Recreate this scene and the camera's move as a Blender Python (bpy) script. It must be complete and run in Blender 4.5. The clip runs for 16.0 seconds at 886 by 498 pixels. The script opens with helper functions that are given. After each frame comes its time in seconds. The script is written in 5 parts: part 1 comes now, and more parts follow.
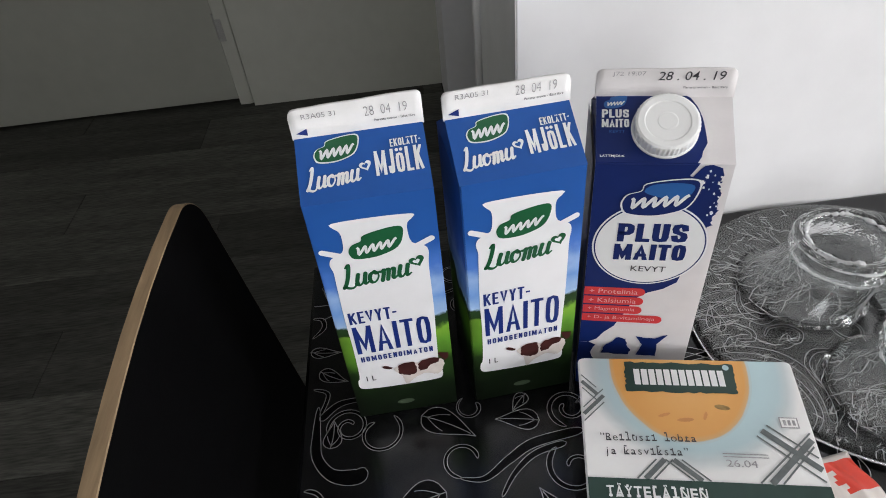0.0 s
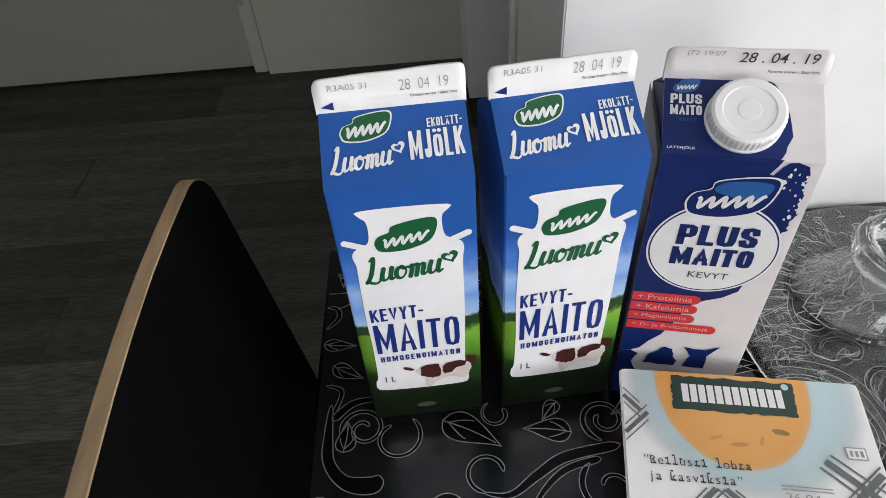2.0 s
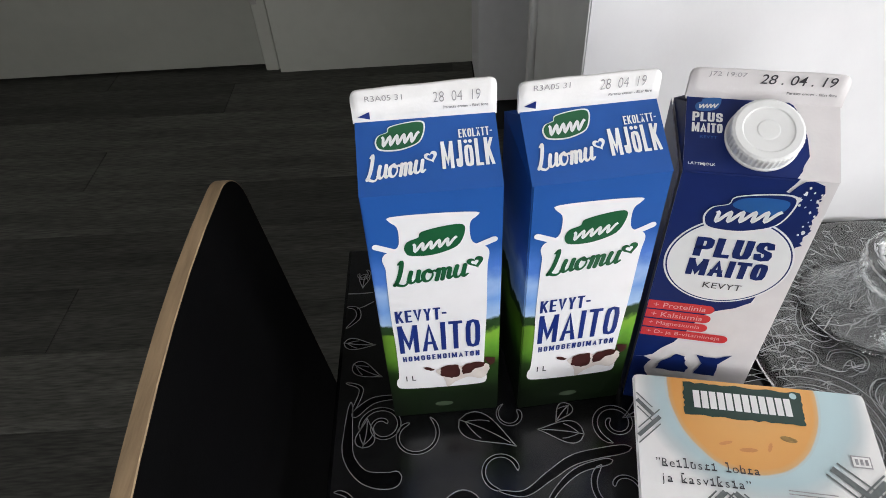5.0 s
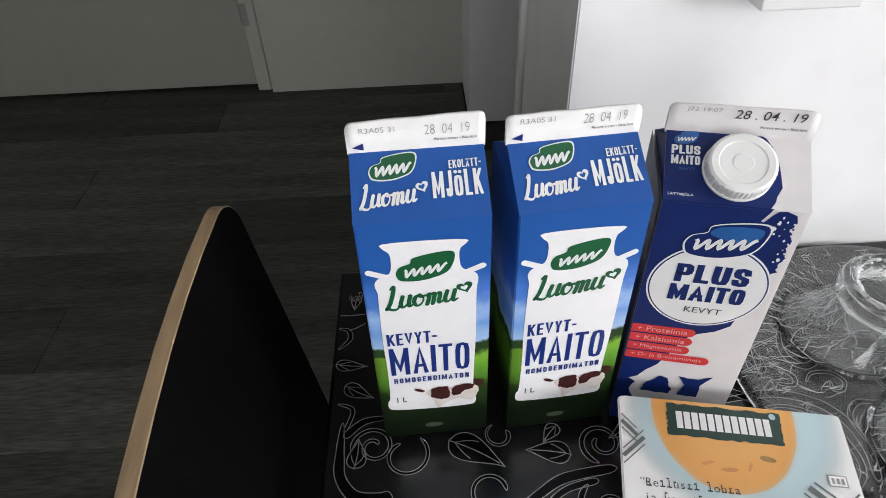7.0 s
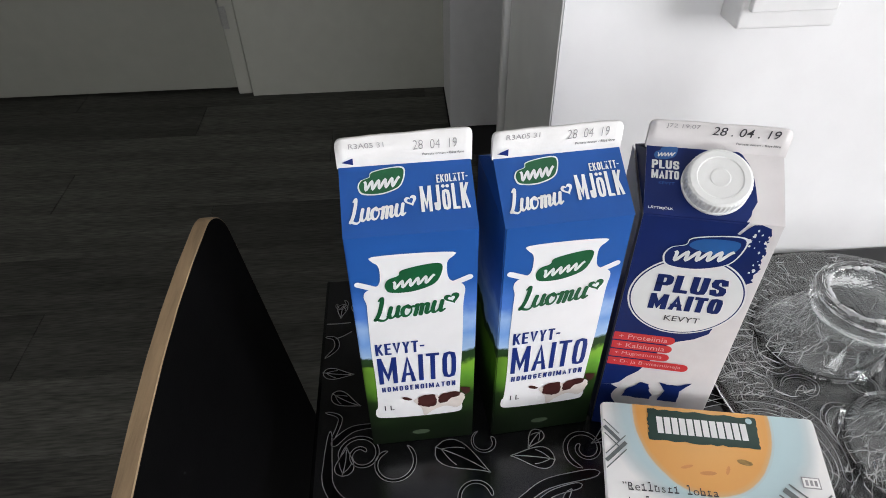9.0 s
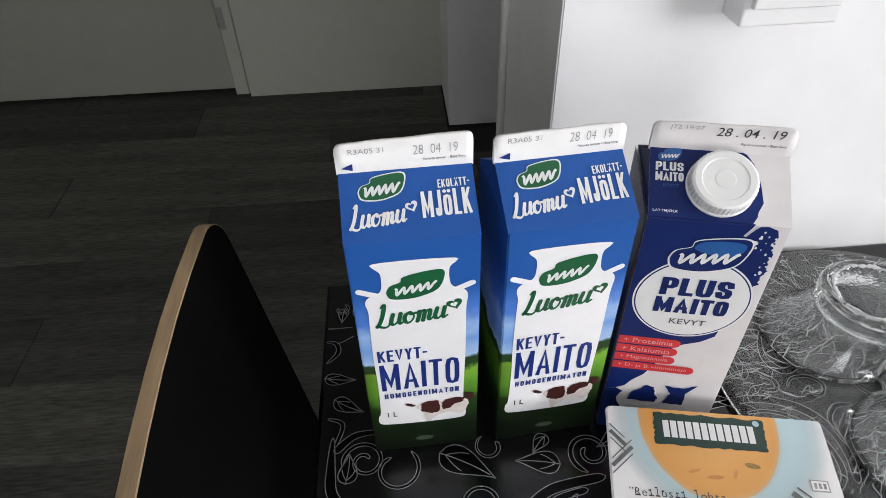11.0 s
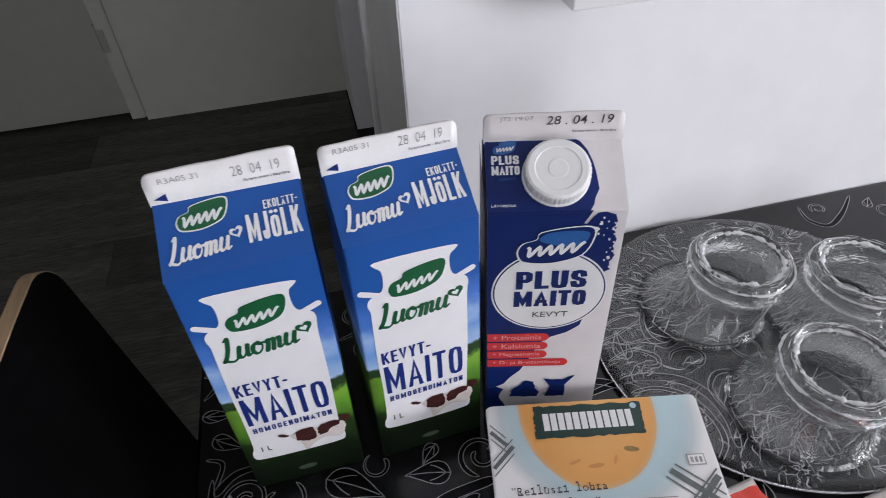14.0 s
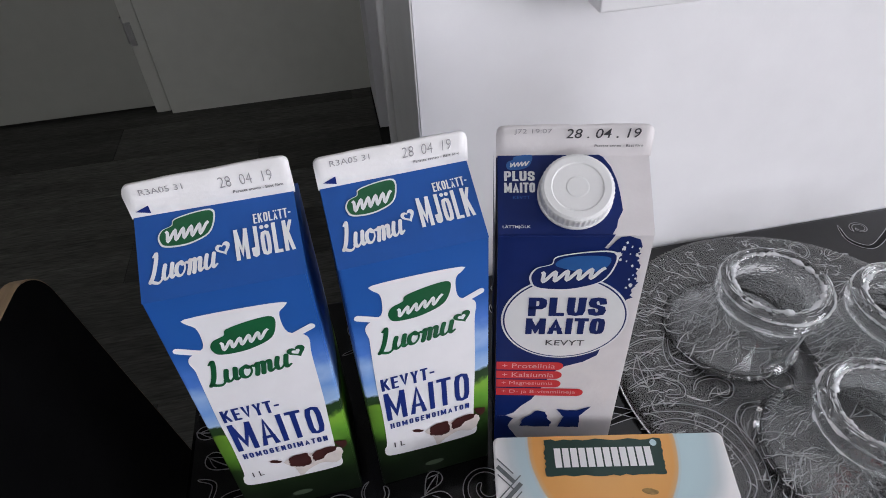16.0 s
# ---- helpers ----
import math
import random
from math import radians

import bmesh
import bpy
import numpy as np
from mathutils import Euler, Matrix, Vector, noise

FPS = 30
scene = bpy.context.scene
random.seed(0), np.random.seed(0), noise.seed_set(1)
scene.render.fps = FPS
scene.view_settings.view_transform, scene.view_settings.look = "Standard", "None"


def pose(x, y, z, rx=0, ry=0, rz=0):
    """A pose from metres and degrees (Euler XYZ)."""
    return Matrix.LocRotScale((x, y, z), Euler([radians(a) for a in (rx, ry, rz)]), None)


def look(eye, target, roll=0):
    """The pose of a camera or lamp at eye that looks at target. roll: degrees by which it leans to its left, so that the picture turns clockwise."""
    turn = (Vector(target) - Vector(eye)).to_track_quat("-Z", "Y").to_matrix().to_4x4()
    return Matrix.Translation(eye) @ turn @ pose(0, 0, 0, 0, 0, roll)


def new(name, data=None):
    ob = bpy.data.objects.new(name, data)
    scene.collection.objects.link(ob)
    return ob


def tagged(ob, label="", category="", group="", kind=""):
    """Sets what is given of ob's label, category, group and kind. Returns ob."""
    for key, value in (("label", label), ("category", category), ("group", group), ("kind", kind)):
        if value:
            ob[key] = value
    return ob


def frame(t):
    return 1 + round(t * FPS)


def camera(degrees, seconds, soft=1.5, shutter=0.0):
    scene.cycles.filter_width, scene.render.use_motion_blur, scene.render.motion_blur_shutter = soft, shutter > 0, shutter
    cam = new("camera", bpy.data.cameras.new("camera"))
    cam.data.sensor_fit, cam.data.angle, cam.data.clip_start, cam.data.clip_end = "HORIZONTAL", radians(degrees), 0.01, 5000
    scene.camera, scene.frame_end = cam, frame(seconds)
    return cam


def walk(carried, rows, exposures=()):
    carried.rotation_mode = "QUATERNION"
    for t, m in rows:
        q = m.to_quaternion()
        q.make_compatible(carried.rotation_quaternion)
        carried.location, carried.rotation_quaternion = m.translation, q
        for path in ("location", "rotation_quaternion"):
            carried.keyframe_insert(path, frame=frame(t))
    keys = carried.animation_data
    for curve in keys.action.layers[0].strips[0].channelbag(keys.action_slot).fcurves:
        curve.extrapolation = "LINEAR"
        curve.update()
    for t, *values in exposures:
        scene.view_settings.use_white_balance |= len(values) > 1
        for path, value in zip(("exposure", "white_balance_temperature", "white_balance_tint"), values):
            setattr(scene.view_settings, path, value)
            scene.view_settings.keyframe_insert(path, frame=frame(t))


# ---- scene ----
cam = camera(69.81, 16.0, soft=0.85, shutter=0.35)
PATH = [
    (0, (0.0281, -0.2716, 1.1346), (0.0519, 0.4816, 0.4772), -6.09),
    (0.5, (0.0201, -0.2583, 1.128), (0.048, 0.4903, 0.4655), -4.50),
    (1, (0.018, -0.2438, 1.119), (0.0366, 0.495, 0.4453), -4.61),
    (1.5, (0.0179, -0.2364, 1.1153), (0.0271, 0.4952, 0.4337), -4.77),
    (2, (0.0156, -0.2342, 1.1158), (0.0224, 0.496, 0.4326), -4.53),
    (2.5, (0.0148, -0.2339, 1.117), (0.0256, 0.4945, 0.4319), -4.35),
    (3, (0.0151, -0.2315, 1.1175), (0.0222, 0.4952, 0.4306), -4.89),
    (3.5, (0.0118, -0.2318, 1.1186), (0.0246, 0.4989, 0.4359), -4.02),
    (4, (0.0045, -0.2328, 1.1209), (0.0148, 0.4975, 0.4379), -3.51),
    (6.5, (0.0025, -0.2536, 1.1362), (0.0033, 0.4878, 0.4652), -3.22),
    (7, (0.0031, -0.2474, 1.1385), (0.0236, 0.5017, 0.4764), -2.23),
    (7.5, (0.002, -0.2479, 1.1421), (0.0347, 0.5055, 0.4854), -1.68),
    (8, (-0.0002, -0.2502, 1.1452), (0.0345, 0.5072, 0.4933), -1.55),
    (8.5, (-0.0013, -0.2519, 1.1475), (0.0368, 0.5044, 0.4944), -1.68),
    (9, (-0.0006, -0.2495, 1.1476), (0.0504, 0.5002, 0.4878), -0.83),
    (11.5, (-0.0013, -0.242, 1.1478), (0.0536, 0.5048, 0.485), -1.90),
    (12, (0.0066, -0.2405, 1.1493), (0.0728, 0.508, 0.4894), -1.90),
    (12.5, (0.0098, -0.239, 1.1478), (0.0772, 0.5065, 0.4847), -2.25),
    (13, (0.0109, -0.2402, 1.1493), (0.0916, 0.5063, 0.4888), -1.82),
    (13.5, (0.0213, -0.2382, 1.1482), (0.1401, 0.4997, 0.4839), -1.87),
    (14, (0.0505, -0.2349, 1.1413), (0.1978, 0.4958, 0.4747), -3.27),
    (14.5, (0.0694, -0.2291, 1.1405), (0.1978, 0.5092, 0.4784), -3.47),
    (15, (0.0722, -0.2205, 1.1372), (0.1969, 0.5183, 0.4748), -3.59),
    (15.5, (0.0665, -0.218, 1.1357), (0.1881, 0.523, 0.4753), -3.72),
    (16, (0.0641, -0.2088, 1.1311), (0.1767, 0.5272, 0.4635), -3.47),
]
walk(cam, [(t, look(eye, target, roll)) for t, eye, target, roll in PATH],
     exposures=[(0.0, -0.04, 6350, 11), (2.5, 0.12, 6350, 11), (9.0, 0.18, 6320, 11), (12.8, 0.12, 6300, 11), (13.5, 0.02, 6210, 13), (14.0, -0.19, 6100, 16), (16.0, -0.23, 6100, 16)])

# ---- world, light and exposure ----
world = bpy.data.worlds.new("world")
world.use_nodes = True
scene.world = world
_wn = world.node_tree.nodes
_sky = _wn.new("ShaderNodeTexSky")
_sky.sky_type, _sky.sun_disc = "NISHITA", False
_sky.sun_elevation, _sky.sun_rotation = radians(38), radians(120)
world.node_tree.links.new(_sky.outputs[0], _wn["Background"].inputs[0])
_wn["Background"].inputs[1].default_value = 0.1

# overcast daylight through the kitchen window in the east wall
WINDOW = (3.3, -1.80, 1.45, 1.40, 1.30)  # x, y, z, width, height


def area_lamp(name, eye, target, w, h, watts, colour):
    data = bpy.data.lights.new(name, "AREA")
    data.shape, data.size, data.size_y, data.energy, data.color = "RECTANGLE", w, h, watts, colour
    ob = new(name, data)
    ob.matrix_world = look(eye, target)
    return tagged(ob, "unseen area light in a window opening", "light", kind="structure")


area_lamp("unseen_area_light", (3.26, WINDOW[1], WINDOW[2]), (0.0, -0.1, 0.95), WINDOW[3], WINDOW[4], 98, (1.0, 0.985, 0.97))
# added fill with no known source: lifts the hall and the carton fronts
area_lamp("unseen_area_light", (-0.3, -2.58, 1.55), (-0.4, 1.7, 0.6), 0.9, 1.1, 17.5, (1.0, 0.985, 0.97))
_sun = bpy.data.lights.new("sun", "SUN")
_sun.energy, _sun.angle, _sun.color = 0.8, radians(15), (1.0, 0.96, 0.9)
new("sun", _sun).matrix_world = look((6, -2.2, 5.0), (0, 0, 0))


# ---- materials ----
def material(name, colour, rough=0.5, metal=0.0, grain=0.0, scale=60.0, bump=0.0, bump_scale=200.0, mottle=0.0, spec=0.5, coat=0.0, stretch=(1, 1, 1), island=0.0):
    """A surface with tone varied at two scales and fine relief, in the thing's own metres."""
    m = bpy.data.materials.new(name)
    m.use_nodes = True
    t = m.node_tree
    b = t.nodes["Principled BSDF"]
    b.inputs["Roughness"].default_value, b.inputs["Metallic"].default_value = rough, metal
    b.inputs["Specular IOR Level"].default_value, b.inputs["Coat Weight"].default_value = spec, coat
    b.inputs["Coat Roughness"].default_value = 0.12
    b.inputs["Base Color"].default_value = (*colour, 1)
    co = t.nodes.new("ShaderNodeTexCoord")
    mp = t.nodes.new("ShaderNodeMapping")
    mp.inputs["Scale"].default_value = stretch
    t.links.new(co.outputs["Object"], mp.inputs["Vector"])
    if grain or mottle:
        out = None
        for amount, s, detail in ((grain, scale, 6), (mottle, scale / 12, 3)):
            if not amount:
                continue
            n = t.nodes.new("ShaderNodeTexNoise")
            n.inputs["Scale"].default_value, n.inputs["Detail"].default_value = s, detail
            t.links.new(mp.outputs[0], n.inputs["Vector"])
            r = t.nodes.new("ShaderNodeMapRange")
            r.inputs["From Min"].default_value, r.inputs["From Max"].default_value = 0.3, 0.7
            r.inputs["To Min"].default_value, r.inputs["To Max"].default_value = 1 - amount, 1 + amount
            t.links.new(n.outputs["Fac"], r.inputs["Value"])
            if out is None:
                out = r.outputs[0]
            else:
                k = t.nodes.new("ShaderNodeMath")
                k.operation = "MULTIPLY"
                t.links.new(out, k.inputs[0]), t.links.new(r.outputs[0], k.inputs[1])
                out = k.outputs[0]
        if island:
            info = t.nodes.new("ShaderNodeObjectInfo")
            r = t.nodes.new("ShaderNodeMapRange")
            r.inputs["To Min"].default_value, r.inputs["To Max"].default_value = 1 - island, 1 + island
            t.links.new(info.outputs["Random"], r.inputs["Value"])
            k = t.nodes.new("ShaderNodeMath")
            k.operation = "MULTIPLY"
            t.links.new(out, k.inputs[0]), t.links.new(r.outputs[0], k.inputs[1])
            out = k.outputs[0]
        v = t.nodes.new("ShaderNodeVectorMath")
        v.operation = "SCALE"
        v.inputs[0].default_value = colour
        t.links.new(out, v.inputs["Scale"])
        t.links.new(v.outputs[0], b.inputs["Base Color"])
    if bump:
        n = t.nodes.new("ShaderNodeTexNoise")
        n.inputs["Scale"].default_value, n.inputs["Detail"].default_value = bump_scale, 4
        t.links.new(mp.outputs[0], n.inputs["Vector"])
        u = t.nodes.new("ShaderNodeBump")
        u.inputs["Strength"].default_value, u.inputs["Distance"].default_value = bump, 0.001
        t.links.new(n.outputs["Fac"], u.inputs["Height"])
        t.links.new(u.outputs[0], b.inputs["Normal"])
    return m


def picture_print():
    """The landscape printed round the organic milk carton: deep sky, pale cloudy horizon, trees, meadow, and shade
    painted into its foot.
    """
    m = material("printed_landscape_shaded_foot", (0.03, 0.1, 0.4), 0.4, spec=0.35)
    t = m.node_tree
    b = t.nodes["Principled BSDF"]
    co = t.nodes.new("ShaderNodeTexCoord")
    n = t.nodes.new("ShaderNodeTexNoise")
    n.inputs["Scale"].default_value, n.inputs["Detail"].default_value = 55, 5
    t.links.new(co.outputs["Object"], n.inputs["Vector"])
    sep = t.nodes.new("ShaderNodeSeparateXYZ")
    t.links.new(co.outputs["Object"], sep.inputs[0])
    k = t.nodes.new("ShaderNodeMath")
    k.operation = "MULTIPLY_ADD"
    k.inputs[1].default_value = 0.03
    t.links.new(n.outputs["Fac"], k.inputs[0]), t.links.new(sep.outputs["Z"], k.inputs[2])
    r = t.nodes.new("ShaderNodeMapRange")
    r.inputs["From Min"].default_value, r.inputs["From Max"].default_value = 0.015, 0.215
    t.links.new(k.outputs[0], r.inputs["Value"])
    ramp = t.nodes.new("ShaderNodeValToRGB")
    t.links.new(r.outputs[0], ramp.inputs[0])
    # the first three stops put the shadow at the carton's foot into the green
    stops = [(0.0, (0.004, 0.010, 0.003)), (0.13, (0.006, 0.015, 0.004)), (0.24, (0.018, 0.05, 0.008)), (0.33, (0.12, 0.32, 0.03)), (0.405, (0.2, 0.42, 0.04)),
             (0.42, (0.02, 0.055, 0.015)), (0.465, (0.02, 0.05, 0.015)), (0.48, (0.36, 0.52, 0.75)), (0.55, (0.16, 0.32, 0.68)),
             (0.60, (0.3, 0.46, 0.75)), (0.66, (0.07, 0.19, 0.58)), (0.78, (0.018, 0.098, 0.37)), (1.0, (0.016, 0.088, 0.34))]
    el = ramp.color_ramp.elements
    while len(el) < len(stops):
        el.new(0.5)
    for e, (p, c) in zip(el, stops):
        e.position, e.color = p, (*c, 1)
    # below the horizon the print darkens to half towards its left edge
    left_tone = t.nodes.new("ShaderNodeMapRange")
    left_tone.inputs["From Min"].default_value, left_tone.inputs["From Max"].default_value = -0.034, -0.022
    left_tone.inputs["To Min"].default_value, left_tone.inputs["To Max"].default_value = 0.5, 1.0
    low = t.nodes.new("ShaderNodeMapRange")
    low.inputs["From Min"].default_value, low.inputs["From Max"].default_value = 0.085, 0.105
    t.links.new(sep.outputs["X"], left_tone.inputs["Value"]), t.links.new(k.outputs[0], low.inputs["Value"])
    top = t.nodes.new("ShaderNodeMath")
    top.operation = "MAXIMUM"
    t.links.new(left_tone.outputs[0], top.inputs[0]), t.links.new(low.outputs[0], top.inputs[1])
    tone = t.nodes.new("ShaderNodeVectorMath")
    tone.operation = "SCALE"
    t.links.new(ramp.outputs[0], tone.inputs[0]), t.links.new(top.outputs[0], tone.inputs["Scale"])
    t.links.new(tone.outputs[0], b.inputs["Base Color"])
    return m


def glass_material(name, relief, scale, thin, inner=0.0):
    """Clear pressed glass with fine branching ridges, kept to the outside of the radius inner."""
    m = bpy.data.materials.new(name)
    m.use_nodes = True
    t = m.node_tree
    b = t.nodes["Principled BSDF"]
    b.inputs["Base Color"].default_value = (0.97, 0.985, 0.985, 1)
    b.inputs["Roughness"].default_value, b.inputs["Transmission Weight"].default_value, b.inputs["IOR"].default_value = 0.02, 1.0, 1.48
    if not relief:
        return m
    co = t.nodes.new("ShaderNodeTexCoord")
    warp = t.nodes.new("ShaderNodeTexNoise")
    warp.inputs["Scale"].default_value, warp.inputs["Detail"].default_value = 55, 3
    t.links.new(co.outputs["Object"], warp.inputs["Vector"])
    add = t.nodes.new("ShaderNodeVectorMath")
    add.operation = "MULTIPLY_ADD"
    add.inputs[1].default_value = (0.03, 0.03, 0.03)
    t.links.new(warp.outputs["Color"], add.inputs[0]), t.links.new(co.outputs["Object"], add.inputs[2])
    v = t.nodes.new("ShaderNodeTexVoronoi")
    v.feature = "DISTANCE_TO_EDGE"
    v.inputs["Scale"].default_value = scale
    t.links.new(add.outputs[0], v.inputs["Vector"])
    r = t.nodes.new("ShaderNodeMapRange")
    r.inputs["From Max"].default_value, r.inputs["To Min"].default_value, r.inputs["To Max"].default_value = thin, 1.0, 0.0
    t.links.new(v.outputs["Distance"], r.inputs["Value"])
    mask = t.nodes.new("ShaderNodeTexNoise")
    mask.inputs["Scale"].default_value = 28
    t.links.new(co.outputs["Object"], mask.inputs["Vector"])
    k = t.nodes.new("ShaderNodeMapRange")
    k.inputs["From Min"].default_value, k.inputs["From Max"].default_value = 0.42, 0.6
    t.links.new(mask.outputs["Fac"], k.inputs["Value"])
    ln = t.nodes.new("ShaderNodeVectorMath")
    ln.operation = "LENGTH"
    t.links.new(co.outputs["Object"], ln.inputs[0])
    e = t.nodes.new("ShaderNodeMapRange")
    e.inputs["From Min"].default_value, e.inputs["From Max"].default_value = inner, inner + 0.015
    t.links.new(ln.outputs["Value"], e.inputs["Value"])
    p = t.nodes.new("ShaderNodeMath")
    p.operation = "MULTIPLY"
    t.links.new(r.outputs[0], p.inputs[0]), t.links.new(k.outputs[0], p.inputs[1])
    q = t.nodes.new("ShaderNodeMath")
    q.operation = "MULTIPLY"
    t.links.new(p.outputs[0], q.inputs[0]), t.links.new(e.outputs[0], q.inputs[1])
    u = t.nodes.new("ShaderNodeBump")
    u.inputs["Strength"].default_value, u.inputs["Distance"].default_value = relief, 0.0012
    t.links.new(q.outputs[0], u.inputs["Height"])
    t.links.new(u.outputs[0], b.inputs["Normal"])
    return m


WALL = material("white_wall_paint", (0.80, 0.80, 0.805), 0.75, grain=0.02, scale=30, bump=0.05, bump_scale=420, mottle=0.02)
# unseen west and south walls and ceiling: tones set to limit bounced light
PALE = material("mid_bounce_pale_grey", (0.55, 0.55, 0.54), 0.8, grain=0.03, scale=30, bump=0.1, bump_scale=300)
BACK = material("low_bounce_warm_grey", (0.36, 0.35, 0.33), 0.8, grain=0.03, scale=30, bump=0.1, bump_scale=300)
CEIL = material("white_ceiling_paint", (0.62, 0.62, 0.61), 0.85, grain=0.02, scale=40, bump=0.1, bump_scale=300)
TRIM = material("grey_white_trim_paint", (0.72, 0.72, 0.70), 0.45, grain=0.04, scale=25, bump=0.05, bump_scale=150, mottle=0.04)
DOOR = material("off_white_door_paint", (0.52, 0.525, 0.465), 0.42, grain=0.03, scale=20, bump=0.05, bump_scale=120, mottle=0.05)
# door paint again, darkened: the leaf's dimmer light is put into its colour
LEAF = material("shaded_door_paint", (0.38, 0.385, 0.335), 0.42, grain=0.03, scale=20, bump=0.05, bump_scale=120, mottle=0.05)
HINGE = material("painted_steel", (0.45, 0.45, 0.43), 0.4, 0.6, grain=0.1, scale=200)
# black of the plank joints, and painted shade behind the closet door
DARK = material("gap_shade_and_joint_black", (0.02, 0.02, 0.02), 0.8)
PLANK = material("grey_oak_laminate", (0.071, 0.070, 0.061), 0.6, spec=0.3, grain=0.5, scale=22, mottle=0.35, bump=0.15, bump_scale=60, stretch=(1, 9, 9), island=0.3)
# the strong coarse tone paints in smoky reflections of the cartons
TOP = material("black_patterned_laminate_sheen", (0.007, 0.007, 0.008), 0.20, spec=0.52, grain=0.6, scale=70, mottle=0.95)
SILVER = material("silver_print", (0.37, 0.37, 0.38), 0.34, 0.45, grain=0.25, scale=120)
INK = material("gloss_black_print", (0.003, 0.003, 0.0035), 0.25, spec=0.15)
BLACKWOOD = material("black_laminate", (0.0018, 0.0018, 0.002), 0.6, spec=0.06, grain=0.2, scale=80, bump=0.06, bump_scale=500)
PLY = material("birch_plywood_edge", (0.36, 0.25, 0.145), 0.55, grain=0.22, scale=30, mottle=0.15, bump=0.2, bump_scale=150, stretch=(8, 0.8, 22))
STEEL = material("brushed_steel", (0.5, 0.5, 0.5), 0.3, 1.0, grain=0.1, scale=150)
PLASTIC = material("white_plastic", (0.80, 0.80, 0.80), 0.35, grain=0.02, scale=60, bump=0.04, bump_scale=300)
CAPPL = material("white_cap_plastic", (0.82, 0.82, 0.81), 0.38, grain=0.015, scale=90, bump=0.04, bump_scale=400)
BOARD = material("white_carton_board", (0.85, 0.84, 0.835), 0.45, grain=0.03, scale=90, bump=0.12, bump_scale=350, mottle=0.03, coat=0.1)
PINKBOARD = material("greyish_pink_carton_board", (0.73, 0.70, 0.70), 0.45, grain=0.03, scale=90, bump=0.12, bump_scale=350, mottle=0.05, spec=0.4)
LAND = picture_print()
BLUE = material("blue_print", (0.016, 0.085, 0.33), 0.42, grain=0.05, scale=60, mottle=0.04, spec=0.3)
NAVY = material("navy_print", (0.0035, 0.016, 0.115), 0.42, grain=0.08, scale=60, spec=0.3)
MIDBLUE = material("mid_blue_print", (0.02, 0.11, 0.35), 0.32, grain=0.08, scale=60, coat=0.2)
GREEN = material("green_print", (0.008, 0.10, 0.035), 0.35, grain=0.08, scale=60, coat=0.2)
WHITE = material("white_print", (0.80, 0.80, 0.80), 0.36, grain=0.02, scale=60, coat=0.2)
CANWHITE = material("milk_white_print", (0.84, 0.835, 0.85), 0.36, grain=0.03, scale=40, mottle=0.03, coat=0.2)
TEXTBLUE = material("ink_blue_print", (0.010, 0.028, 0.19), 0.36, grain=0.05, scale=60, coat=0.2)
BROWN = material("brown_print", (0.05, 0.013, 0.012), 0.4, grain=0.25, scale=150)
CREAM = material("cream_print", (0.68, 0.62, 0.58), 0.4, grain=0.1, scale=120)
SAGE = material("sage_print", (0.07, 0.10, 0.06), 0.4, grain=0.1, scale=90)
RED = material("red_print", (0.62, 0.028, 0.035), 0.36, grain=0.05, scale=60, coat=0.2)
GREYINK = material("grey_ink", (0.32, 0.31, 0.32), 0.5, grain=0.35, scale=700)
DARKINK = material("dark_ink", (0.035, 0.033, 0.04), 0.5, grain=0.3, scale=700)
SLEEVE = material("sleeve_board", (0.86, 0.85, 0.84), 0.42, grain=0.04, scale=50, bump=0.08, bump_scale=250, mottle=0.04, coat=0.15)
def round_print(name, centre, radii, stops, rough=0.4):
    """A printed photograph of a round thing: its tones run out from the centre (metres) in ellipses."""
    m = material(name, stops[0][1], rough, coat=0.15)
    t = m.node_tree
    co, mp, ln = t.nodes.new("ShaderNodeTexCoord"), t.nodes.new("ShaderNodeMapping"), t.nodes.new("ShaderNodeVectorMath")
    mp.vector_type = "TEXTURE"
    mp.inputs["Location"].default_value = (*centre, 0)
    mp.inputs["Scale"].default_value = (*radii, 10.0)
    ln.operation = "LENGTH"
    n = t.nodes.new("ShaderNodeTexNoise")
    n.inputs["Scale"].default_value, n.inputs["Detail"].default_value = 45, 4
    k = t.nodes.new("ShaderNodeMath")
    k.operation = "MULTIPLY_ADD"
    k.inputs[1].default_value = 0.05
    ramp = t.nodes.new("ShaderNodeValToRGB")
    t.links.new(co.outputs["Object"], mp.inputs["Vector"]), t.links.new(mp.outputs[0], ln.inputs[0])
    t.links.new(co.outputs["Object"], n.inputs["Vector"]), t.links.new(n.outputs["Fac"], k.inputs[0])
    t.links.new(ln.outputs["Value"], k.inputs[2]), t.links.new(k.outputs[0], ramp.inputs[0])
    el = ramp.color_ramp.elements
    while len(el) < len(stops):
        el.new(0.5)
    for e, (p, c) in zip(el, stops):
        e.position, e.color = p, (*c, 1)
    t.links.new(ramp.outputs[0], t.nodes["Principled BSDF"].inputs["Base Color"])
    return m


BOWLPRINT = round_print("bowl_print", (0.068, -0.006), (0.085, 0.090), [(0.0, (0.44, 0.60, 0.63)), (0.56, (0.46, 0.61, 0.64)), (0.66, (0.44, 0.57, 0.60)), (0.72, (0.52, 0.58, 0.59)), (0.80, (0.80, 0.79, 0.78)), (1.0, (0.86, 0.85, 0.84))])
